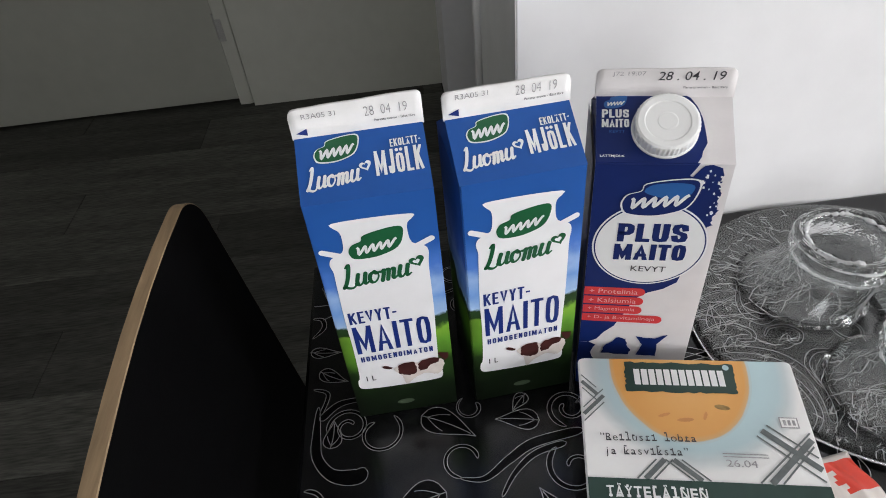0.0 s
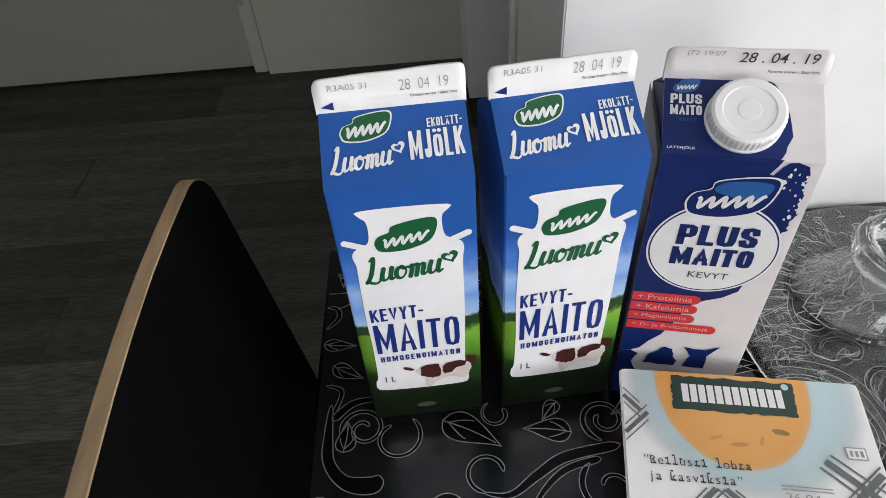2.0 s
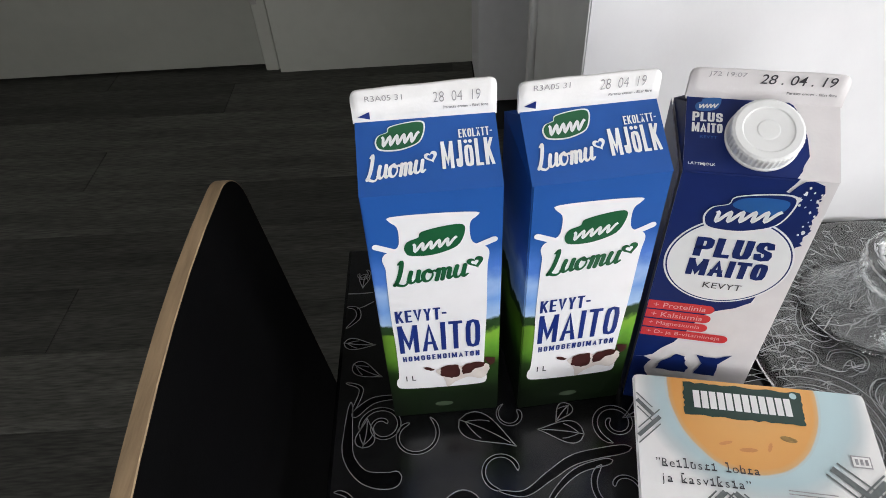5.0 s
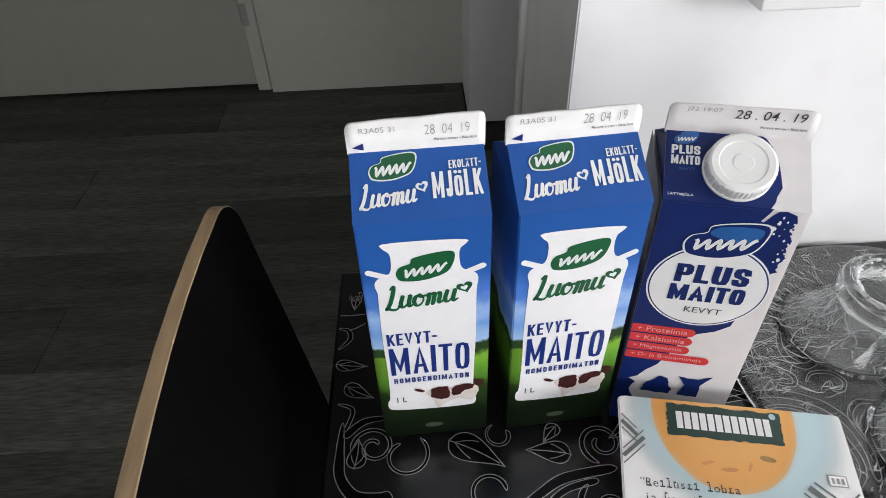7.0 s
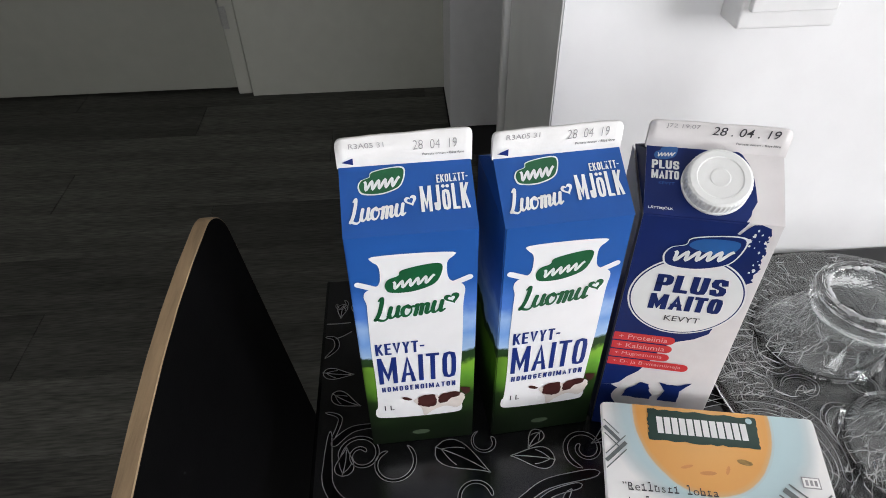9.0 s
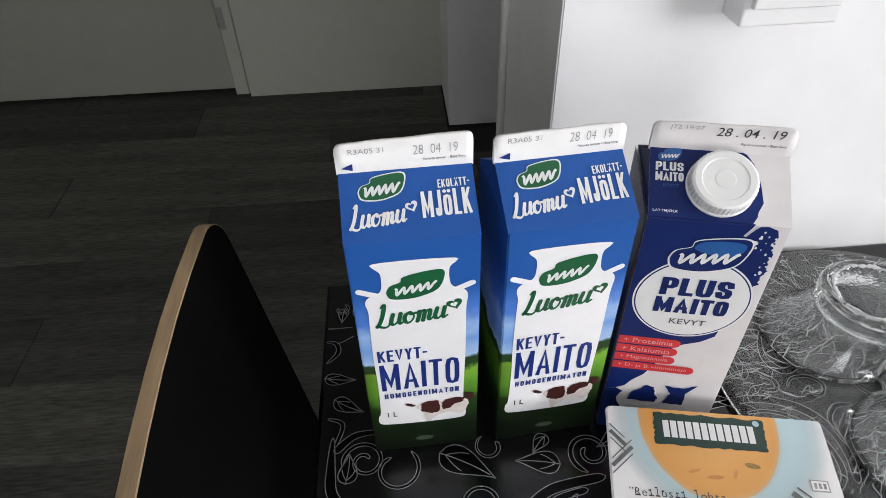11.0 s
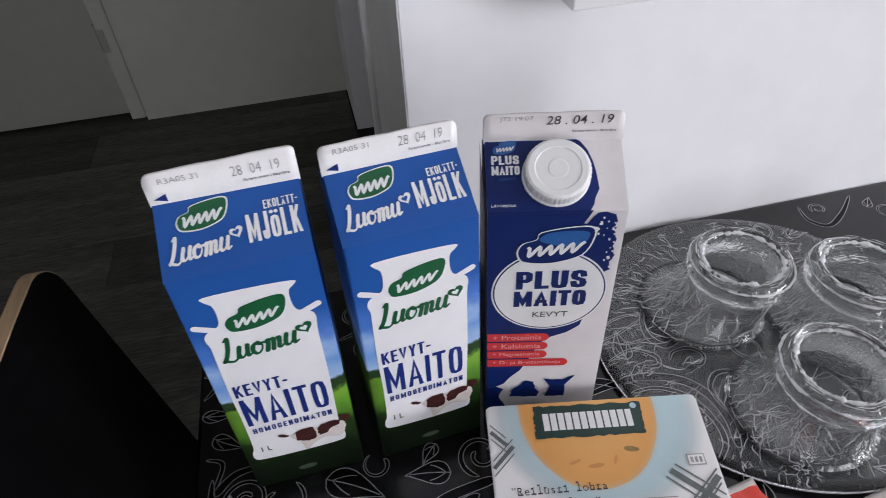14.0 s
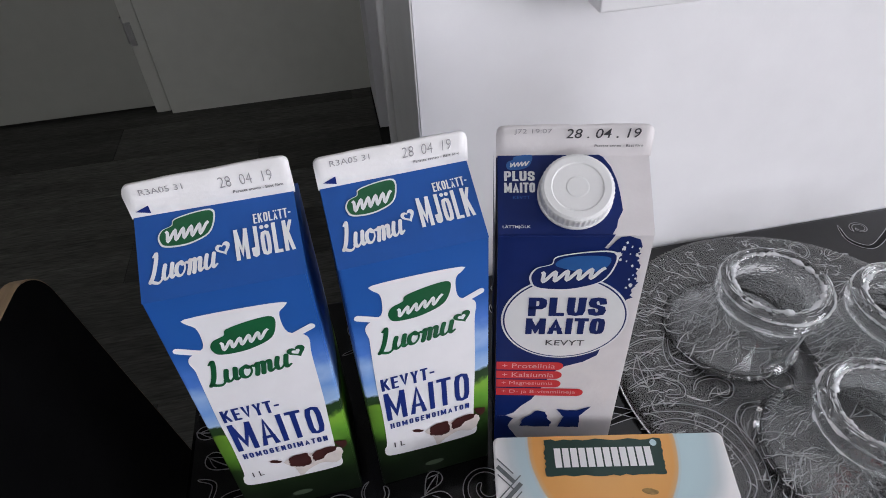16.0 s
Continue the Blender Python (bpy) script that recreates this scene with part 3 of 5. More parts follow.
# ---- table with a silver scroll print ----
TX0, TX1, TY0, TY1, TZ = -0.0775, 0.74, -0.63, 0.1695, 0.75


class Ornament:
    """Lines of a printed ornament on the table top, in metres, gathered into one mesh each for line and fill."""

    def __init__(self):
        self.line, self.fill = bmesh.new(), bmesh.new()

    def stroke(self, pts, w=0.00062, closed=False):
        n, rows = len(pts), []
        for i, p in enumerate(pts):
            a, b = pts[i - 1] if i or closed else p, pts[(i + 1) % n] if i < n - 1 or closed else p
            d = Vector((b[0] - a[0], b[1] - a[1]))
            d = Vector((-d.y, d.x)).normalized() * w / 2 if d.length > 1e-9 else Vector((0, w / 2))
            rows.append([self.line.verts.new((p[0] + s * d.x, p[1] + s * d.y, 0.0003)) for s in (1, -1)])
        for a, b in zip(rows, rows[1:] + (rows[:1] if closed else [])):
            f = self.line.faces.new((a[0], a[1], b[1], b[0]))
            f.normal_update()
            if f.normal.z < 0:
                f.normal_flip()

    def band(self, pts, widths):
        """A dark ribbon with a silver outline: vine or scroll, tapering along pts."""
        n, left, right = len(pts), [], []
        for i, p in enumerate(pts):
            a, b = pts[max(i - 1, 0)], pts[min(i + 1, n - 1)]
            d = Vector((b[0] - a[0], b[1] - a[1])).normalized()
            w = np.interp(i / (n - 1), np.linspace(0, 1, len(widths)), widths) / 2
            w *= min(1.0, 0.1 + (min(i, n - 1 - i) / 3) ** 0.5)
            left.append((p[0] - d.y * w, p[1] + d.x * w)), right.append((p[0] + d.y * w, p[1] - d.x * w))
        for i in range(n - 1):
            q = [left[i], right[i], right[i + 1], left[i + 1]]
            f = self.fill.faces.new([self.fill.verts.new((*c, 0.00015)) for c in q])
            f.normal_update()
            if f.normal.z < 0:
                f.normal_flip()
        self.stroke(left + right[::-1], closed=True)

    def scroll(self, cx, cy, r0, r1, a0, a1, w0=0.003, w1=0.0022, n=40):
        """A spiral from radius r0 at angle a0 to r1 at a1 (degrees)."""
        pts = []
        for i in range(n + 1):
            k = i / n
            a, r = radians(a0 + (a1 - a0) * k), r0 + (r1 - r0) * k
            pts.append((cx + r * math.cos(a), cy + r * math.sin(a)))
        self.band(pts, [w0, (w0 + w1) / 2, w1, w1 * 1.3])

    def leaf(self, x0, y0, x1, y1, width, bend=0.25):
        """A pointed leaf from its round base to its curled tip, with three veins."""
        d = Vector((x1 - x0, y1 - y0))
        nrm = Vector((-d.y, d.x))
        o = Vector((x0, y0))

        def on(t, s):
            half = width / d.length * (math.sin(math.pi * min(t, 1) ** 0.55) ** 1.15) / 2
            return o + d * t + nrm * (s * half + bend * (t - 0.35) ** 2 * 0.6)

        up, dn = [on(i / 18, 1) for i in range(19)], [on(i / 18, -1) for i in range(19)]
        for i in range(18):
            q = [up[i], dn[i], dn[i + 1], up[i + 1]]
            f = self.fill.faces.new([self.fill.verts.new((*c, 0.00015)) for c in q])
            f.normal_update()
            if f.normal.z < 0:
                f.normal_flip()
        self.stroke(up + dn[::-1], 0.00072, True)
        self.stroke([on(i / 12 * 0.9, 0) for i in range(13)], 0.0007)
        for s in (1, -1):
            self.stroke([on(0.1 + 0.35 * i / 6, s * 0.75 * (i / 6) ** 0.8) for i in range(7)], 0.0006)

    def curve(self, ctrl, widths, steps=9):
        """A vine through a few control points."""
        pts, n = [], len(ctrl)
        for i in range(n - 1):
            p0, p1, p2, p3 = (Vector(ctrl[min(max(i + k, 0), n - 1)]) for k in (-1, 0, 1, 2))
            for s in range(steps):
                t = s / steps
                pts.append(0.5 * (2 * p1 + (p2 - p0) * t + (2 * p0 - 5 * p1 + 4 * p2 - p3) * t * t + (3 * p1 - p0 - 3 * p2 + p3) * t**3))
        pts.append(Vector(ctrl[-1]))
        self.band([tuple(p) for p in pts], widths)


def spray(o, x, y, turn, flip, size):
    """One repeat of the ornament: a vine, two scrolls, a curl and three leaves."""
    c, s = math.cos(turn), math.sin(turn)

    def at(u, v):
        v = v * flip
        return x + (u * c - v * s) * size, y + (u * s + v * c) * size

    base = math.degrees(turn)
    o.curve([at(-0.05, -0.03), at(-0.02, -0.012), at(0.015, -0.006), at(0.05, -0.012)], [0.007 * size, 0.005 * size, 0.003 * size])
    for u, v, r, a0, a1 in ((-0.02, 0.02, 0.021, -100, 330), (0.032, 0.022, 0.016, -80, 300), (0.01, -0.033, 0.018, 100, -250)):
        p = at(u, v)
        o.scroll(*p, r * size, 0.006 * size, base + flip * a0, base + flip * a1, 0.0035 * size, 0.002 * size)
    for u0, v0, u1, v1, w in ((0.045, -0.03, 0.075, -0.05, 0.018), (-0.05, 0.0, -0.052, 0.03, 0.014), (0.05, 0.04, 0.03, 0.055, 0.013)):
        o.leaf(*at(u0, v0), *at(u1, v1), w * size, 0.25 * flip)


def table():
    t = thing("table", pose(0, 0, 0), "black table with silver scroll and leaf print", "table")
    top = part("tabletop", boxed(TX0, TX1, TY0, TY1, TZ - 0.028, TZ, bevel=0.003), TOP, t, "black laminate top with silver ornament")
    o = Ornament()
    # the sprays in front of the cartons
    o.leaf(0.009, -0.0065, 0.046, -0.027, 0.021, -0.25)
    o.leaf(0.090, -0.023, 0.060, -0.0165, 0.0165, 0.2)
    o.leaf(0.0845, 0.000, 0.072, -0.0125, 0.010, 0.3)
    o.leaf(-0.0555, -0.024, -0.052, -0.002, 0.013, 0.3)
    o.leaf(-0.066, 0.044, -0.045, 0.030, 0.012, 0.3)
    o.leaf(-0.0742, 0.0645, -0.050, 0.060, 0.0105, 0.2)
    o.scroll(-0.0635, 0.1365, 0.0062, 0.003, 60, -210, 0.0022, 0.0014, 26)
    o.curve([(-0.0742, 0.101), (-0.0665, 0.0985), (-0.0650, 0.089), (-0.0735, 0.079)], [0.0012, 0.0034, 0.0038, 0.0012])
    o.stroke([(-0.0742, 0.1155), (-0.066, 0.1150), (-0.054, 0.1155)], 0.0009)
    o.stroke([(-0.0660, 0.0985), (-0.060, 0.1010), (-0.053, 0.1055)], 0.0009)
    o.scroll(0.0435, -0.0055, 0.0095, 0.006, 115, 395, 0.0012, 0.0022, 30)
    o.scroll(-0.043, -0.0085, 0.0155, 0.0035, 190, -330, 0.0028, 0.002, 44)
    o.scroll(-0.0215, -0.0165, 0.0165, 0.0095, 50, -250, 0.0024, 0.002, 36)
    o.scroll(0.1125, -0.0165, 0.0155, 0.0045, 250, -230, 0.0035, 0.0022, 44)
    o.scroll(0.0335, -0.046, 0.0125, 0.010, 260, 0, 0.0024, 0.0022, 30)
    o.curve([(0.030, -0.0585), (0.046, -0.061), (0.064, -0.050), (0.083, -0.040), (0.118, -0.035)], [0.0012, 0.004, 0.006, 0.007, 0.0065])
    o.curve([(0.055, -0.075), (0.066, -0.060), (0.082, -0.048), (0.104, -0.043)], [0.002, 0.004, 0.005])
    o.scroll(0.106, -0.062, 0.019, 0.005, 120, 520, 0.004, 0.002, 44)
    o.curve([(-0.0655, 0.012), (-0.066, -0.012), (-0.0645, -0.030), (-0.054, -0.044), (-0.038, -0.0475), (-0.032, -0.042)], [0.002, 0.005, 0.007, 0.007, 0.008, 0.011, 0.0115, 0.004])
    o.curve([(-0.070, 0.028), (-0.059, 0.022), (-0.064, 0.004)], [0.0015, 0.003, 0.0025])
    o.curve([(-0.064, 0.000), (-0.050, 0.012), (-0.030, 0.014)], [0.006, 0.005, 0.003])
    o.leaf(0.020, -0.066, -0.020, -0.078, 0.026, 0.2)
    o.scroll(-0.070, -0.066, 0.013, 0.008, 100, -120, 0.003, 0.002, 24)
    o.curve([(0.012, -0.094), (0.004, -0.104), (0.018, -0.12)], [0.002, 0.004, 0.003])
    # the large scrolls under the glass dish
    o.curve([(0.199, 0.009), (0.223, 0.013), (0.248, 0.012), (0.271, 0.002), (0.283, -0.015), (0.285, -0.036), (0.280, -0.057)], [0.003, 0.006, 0.007, 0.006, 0.005])
    o.curve([(0.223, 0.001), (0.246, 0.002), (0.264, -0.007), (0.273, -0.022), (0.276, -0.039), (0.273, -0.052), (0.264, -0.061)], [0.0015, 0.003, 0.004, 0.004, 0.003])
    o.curve([(0.271, 0.021), (0.278, 0.028), (0.291, 0.028), (0.298, 0.020), (0.293, 0.012), (0.287, 0.013), (0.288, 0.019)], [0.0012, 0.003, 0.0025, 0.002])
    o.curve([(0.288, -0.030), (0.287, -0.010), (0.297, 0.001), (0.310, 0.000), (0.314, -0.008), (0.303, -0.011)], [0.002, 0.004, 0.003, 0.0025])
    o.curve([(0.286, 0.090), (0.270, 0.064), (0.267, 0.046), (0.275, 0.035), (0.287, 0.039), (0.289, 0.047)], [0.0015, 0.004, 0.006, 0.005, 0.003])
    o.curve([(0.227, 0.032), (0.248, 0.038), (0.263, 0.028), (0.261, 0.019), (0.250, 0.021)], [0.0012, 0.0035, 0.0025])
    o.curve([(0.479, 0.157), (0.476, 0.137), (0.489, 0.125), (0.513, 0.138), (0.536, 0.158)], [0.0015, 0.004, 0.005, 0.002])
    o.scroll(0.495, 0.149, 0.008, 0.003, 200, -200, 0.0024, 0.0016, 26)
    o.leaf(0.262, 0.097, 0.280, 0.098, 0.009, 0.2)
    o.curve([(0.222, 0.051), (0.247, 0.056), (0.269, 0.065)], [0.001, 0.0022, 0.001])
    o.curve([(0.235, 0.065), (0.254, 0.071), (0.271, 0.070)], [0.001, 0.002, 0.001])
    rng = random.Random(7)
    for i in range(10):
        for j in range(9):
            x, y = TX0 + 0.055 + i * 0.086 + (0.043 if j % 2 else 0), TY1 - 0.05 - j * 0.088
            if (x < 0.16 and -0.11 < y < 0.045) or (0.2 < x < 0.33 and -0.08 < y < 0.12) or (0.45 < x < 0.53 and y > 0.11) or x > TX1 - 0.075 or y < TY0 + 0.07 or y > TY1 - 0.05 or x < TX0 + 0.05:
                continue
            spray(o, x, y, rng.uniform(0, 6.28), rng.choice((1, -1)), rng.uniform(0.62, 0.72) if y > 0.1 else rng.uniform(0.85, 1.0))
    for name, bm, mat in (("silver_ornament", o.line, SILVER), ("dark_ornament", o.fill, INK)):
        out = [v for v in bm.verts if not (TX0 + 0.003 < v.co.x < TX1 - 0.003 and TY0 + 0.003 < v.co.y < TY1 - 0.003)]
        bmesh.ops.delete(bm, geom=out, context="VERTS")
        ob = part(name, placed(bm, Matrix.Translation((0, 0, TZ))), mat, top)
        tagged(ob, kind="stuff")
    for x in (TX0 + 0.05, TX1 - 0.05):
        for y in (TY0 + 0.05, TY1 - 0.05):
            part("leg", boxed(x - 0.02, x + 0.02, y - 0.02, y + 0.02, 0, TZ - 0.0285, bevel=0.003), BLACKWOOD, t)
    part("apron", boxed(TX0 + 0.04, TX1 - 0.04, TY1 - 0.045, TY1 - 0.03, TZ - 0.09, TZ - 0.0285, bevel=0.002), BLACKWOOD, t)
    part("apron", boxed(TX0 + 0.04, TX1 - 0.04, TY0 + 0.03, TY0 + 0.045, TZ - 0.09, TZ - 0.0285, bevel=0.002), BLACKWOOD, t)


table()

# ---- milk cartons ----
HW, SH, RZ, FT = 0.035, 0.1895, 0.2103, 0.0158  # half width, shoulder, ridge, fin height
FRONT = basis((0, -HW - 0.0002, 0), (1, 0, 0), (0, 0, 1))
ROOF = basis(Vector((0, -HW, SH)) + Vector((0, -0.5, 0.86)) * 0.0003, (1, 0, 0), (0, HW - 0.0016, RZ - SH))
FIN = basis((0, -0.0018, 0), (1, 0, 0), (0, 0, 1))


def carton_shell(t, side, roof, fin, gable, tall=0.0, rise=0.0):
    bm = bmesh.new()
    sq = [(-HW, -HW), (HW, -HW), (HW, HW), (-HW, HW)]
    rows = []
    for z in (0.0, 0.02, 0.06, 0.10, 0.14, SH - 0.02, SH):
        puff = 0.0009 * math.sin(math.pi * z / SH)
        row = []
        for k in range(4):
            a, b = Vector(sq[k]), Vector(sq[(k + 1) % 4])
            out = Vector((a + b)).normalized()
            for i in range(6):
                p = a + (b - a) * i / 6 + out * (puff * math.sin(math.pi * i / 6) * (0 if k == 0 else 1))
                row.append(bm.verts.new((p.x, p.y, z)))
        rows.append(row)
    for a, b in zip(rows, rows[1:]):
        for i in range(24):
            bm.faces.new((a[i], a[(i + 1) % 24], b[(i + 1) % 24], b[i])).smooth = False
    bm.faces.new(rows[0][::-1])
    bmesh.ops.recalc_face_normals(bm, faces=bm.faces)
    es = [e for e in bm.edges if abs(abs(e.verts[0].co.x) - HW) < 1e-5 and abs(abs(e.verts[0].co.y) - HW) < 1e-5 and (e.verts[0].co - e.verts[1].co).xy.length < 1e-6]
    bmesh.ops.bevel(bm, geom=es, offset=0.0008, segments=2, affect="EDGES")
    body = part("body", bm, side, t)
    bm = bmesh.new()
    y = 0.0014
    V = {k: bm.verts.new(p) for k, p in dict(a=(-HW, -HW, SH), b=(HW, -HW, SH), c=(HW, HW, SH), d=(-HW, HW, SH), e=(-HW, -y, RZ), f=(HW, -y, RZ), g=(HW, y, RZ), h=(-HW, y, RZ),
                                             p=(HW - 0.004, 0.004, RZ - 0.006), q=(-HW + 0.004, 0.004, RZ - 0.006)).items()}
    for f in ("abfe", "cdhg", "bcp", "bpf", "cgp", "daq", "aeq", "dqh"):
        bm.faces.new([V[k] for k in f]).material_index = 1 if f in ("daq", "aeq", "dqh") else 0
    bmesh.ops.recalc_face_normals(bm, faces=bm.faces)
    part("roof", bm, [roof, gable], t)
    bm = bmesh.new()
    ends = [0, 0.0002, 0.0006, 0.0012, 0.0020, 0.0032, 0.0045]
    along = ends + [0.0045 + (2 * HW - 0.0076) * k / 18 for k in range(1, 18)] + [2 * HW + 0.0014 - e for e in ends[::-1]]
    rows = []
    rng = random.Random(3)
    for i, e in enumerate(along):
        x = -HW - 0.0007 + e
        rr = 0.0042
        edge = min(e, 2 * HW + 0.0014 - e)
        drop = rr - math.sqrt(max(rr * rr - (rr - edge) ** 2, 0)) if edge < rr else 0
        drop -= tall + rise * i / len(along)
        wob = 0.0003 * math.sin(i * 0.7) + rng.uniform(-1, 1) * 0.00012
        rows.append([bm.verts.new(p) for p in ((x, -y - 0.0001, RZ - 0.0006), (x, -y + wob, RZ + FT - drop - 0.0004), (x, wob, RZ + FT - drop), (x, y + wob, RZ + FT - drop - 0.0004), (x, y + 0.0001, RZ - 0.0006))])
    for a, b in zip(rows, rows[1:]):
        for k in range(4):
            bm.faces.new((a[k], b[k], b[k + 1], a[k + 1])).smooth = True
    bm.faces.new(rows[0]), bm.faces.new(rows[-1][::-1])
    bmesh.ops.recalc_face_normals(bm, faces=bm.faces)
    part("fin", bm, fin, t, "sealed white top fin")
    return body


def pebble(cx, cy, w, h, rise=0.0):
    """The rounded logo shape: a low left lobe and a taller right one."""
    base = [(-0.49, -0.04), (-0.42, 0.13), (-0.25, 0.22), (-0.19, 0.41), (0.2, 0.5), (0.48, 0.45), (0.5, 0.12), (0.38, -0.3), (0.09, -0.48), (-0.17, -0.5), (-0.42, -0.41), (-0.49, -0.22)]
    return smooth_loop([(cx + u * w, cy + v * h + rise * u) for u, v in base], 4)


def logo_strokes(name, cx, cy, w, h, rise, mat, face, parent, lift):
    """A plain white wave in place of the logo's writing."""
    bm, pts = bmesh.new(), []
    for i in range(61):
        u = i / 60 - 0.5
        v = math.cos(2 * math.pi * 5 * (u + 0.5))
        pts.append((cx + u * w + 0.045 * w * v, cy + rise * u + 0.72 * h * v))
    ribbon(bm, pts, h * 0.46, lift)
    part(name, placed(bm, face), mat, parent)


def heart(cx, cy, s, tilt=0.3):
    pts = []
    for i in range(28):
        a = 2 * math.pi * i / 28
        u, v = 16 * math.sin(a) ** 3, 13 * math.cos(a) - 5 * math.cos(2 * a) - 2 * math.cos(3 * a) - math.cos(4 * a)
        pts.append((cx + s / 32 * (u * math.cos(tilt) - v * math.sin(tilt)), cy + s / 32 * (u * math.sin(tilt) + v * math.cos(tilt))))
    return pts


def patch(name, pts, mat, face, parent, lift=0.0, label=""):
    return part(name, placed(sheet(bmesh.new(), pts, lift), face), mat, parent, label)


def words(s, x, y, w, h, mat, face, parent, **k):
    return part("lettering", placed(lettering(s, x, y, w, h, **k), face), mat, parent)


def ragged(pts, amount, seed, sub=5):
    """An outline roughened like dry brush marks."""
    rng = random.Random(seed)
    out = []
    for a, b in zip(pts, pts[1:] + pts[:1]):
        for k in range(sub):
            out.append((a[0] + (b[0] - a[0]) * k / sub + (rng.uniform(-amount, amount) if k else 0), a[1] + (b[1] - a[1]) * k / sub + (rng.uniform(-amount, amount) if k else 0)))
    return out


SCRIPT = {
    "L": (1.08, ([(0.50, 1.72), (0.74, 1.95), (0.70, 1.45), (0.45, 0.60), (0.18, 0.08), (0.02, -0.02), (0.12, 0.12), (0.40, -0.06), (0.75, -0.14), (1.0, 0.02), (1.02, 0.2)],)),
    "u": (1.04, ([(0.28, 0.97), (0.10, 0.36), (0.17, 0.03), (0.42, 0.08), (0.70, 0.50), (0.85, 0.97)], [(0.85, 0.97), (0.69, 0.26), (0.77, 0.02), (1.02, 0.18)])),
    "o": (0.95, ([(0.52, 0.95), (0.18, 0.76), (0.06, 0.36), (0.20, 0.03), (0.50, 0.06), (0.75, 0.42), (0.72, 0.80), (0.50, 0.95), (0.62, 0.74), (0.92, 0.84)],)),
    "m": (1.32, ([(0.02, 0.76), (0.26, 0.95), (0.21, 0.50), (0.06, 0.0)], [(0.12, 0.25), (0.40, 0.84), (0.62, 0.92), (0.62, 0.60), (0.48, 0.0)], [(0.53, 0.30), (0.82, 0.84), (1.05, 0.90), (1.02, 0.55), (0.93, 0.16), (1.03, 0.01), (1.28, 0.2)])),
}


def handwriting(s, x, y, ux, uy, width, rise, lift):
    """Brush-written letters: each stroke a ribbon with round ends, heavier on the way down."""
    bm, n = bmesh.new(), 0
    for c in s:
        wide, strokes = SCRIPT[c]
        for pts in strokes:
            p = [Vector((x + a * ux, y + b * uy + rise * a * ux, 0)) for a, b in pts]
            p = [p[0] * 2 - p[1]] + p + [p[-1] * 2 - p[-2]]
            line = []
            for i in range(1, len(p) - 2):
                for k in range(6):
                    q = k / 6
                    line.append(0.5 * (2 * p[i] + (p[i + 1] - p[i - 1]) * q + (2 * p[i - 1] - 5 * p[i] + 4 * p[i + 1] - p[i + 2]) * q * q + (3 * p[i] - p[i - 1] - 3 * p[i + 1] + p[i + 2]) * q ** 3))
            line.append(p[-2])
            z, n, rows = lift + 0.000004 * n, n + 1, []
            for i, a in enumerate(line):
                d = (line[min(i + 1, len(line) - 1)] - line[max(i - 1, 0)]).normalized()
                w = width * (0.36 + (0.16 * -d.y if d.y < 0 else -0.14 * d.y))
                rows.append((bm.verts.new(((a.x - d.y * w) / 1000, (a.y + d.x * w) / 1000, z)), bm.verts.new(((a.x + d.y * w) / 1000, (a.y - d.x * w) / 1000, z))))
                if i in (0, len(line) - 1):
                    sheet(bm, oval(a.x, a.y, w, w, 10), z + 0.000002)
            for (a, b), (e, f) in zip(rows, rows[1:]):
                bm.faces.new((b, f, e, a))
        x, y = x + wide * ux, y + rise * wide * ux
    return bm


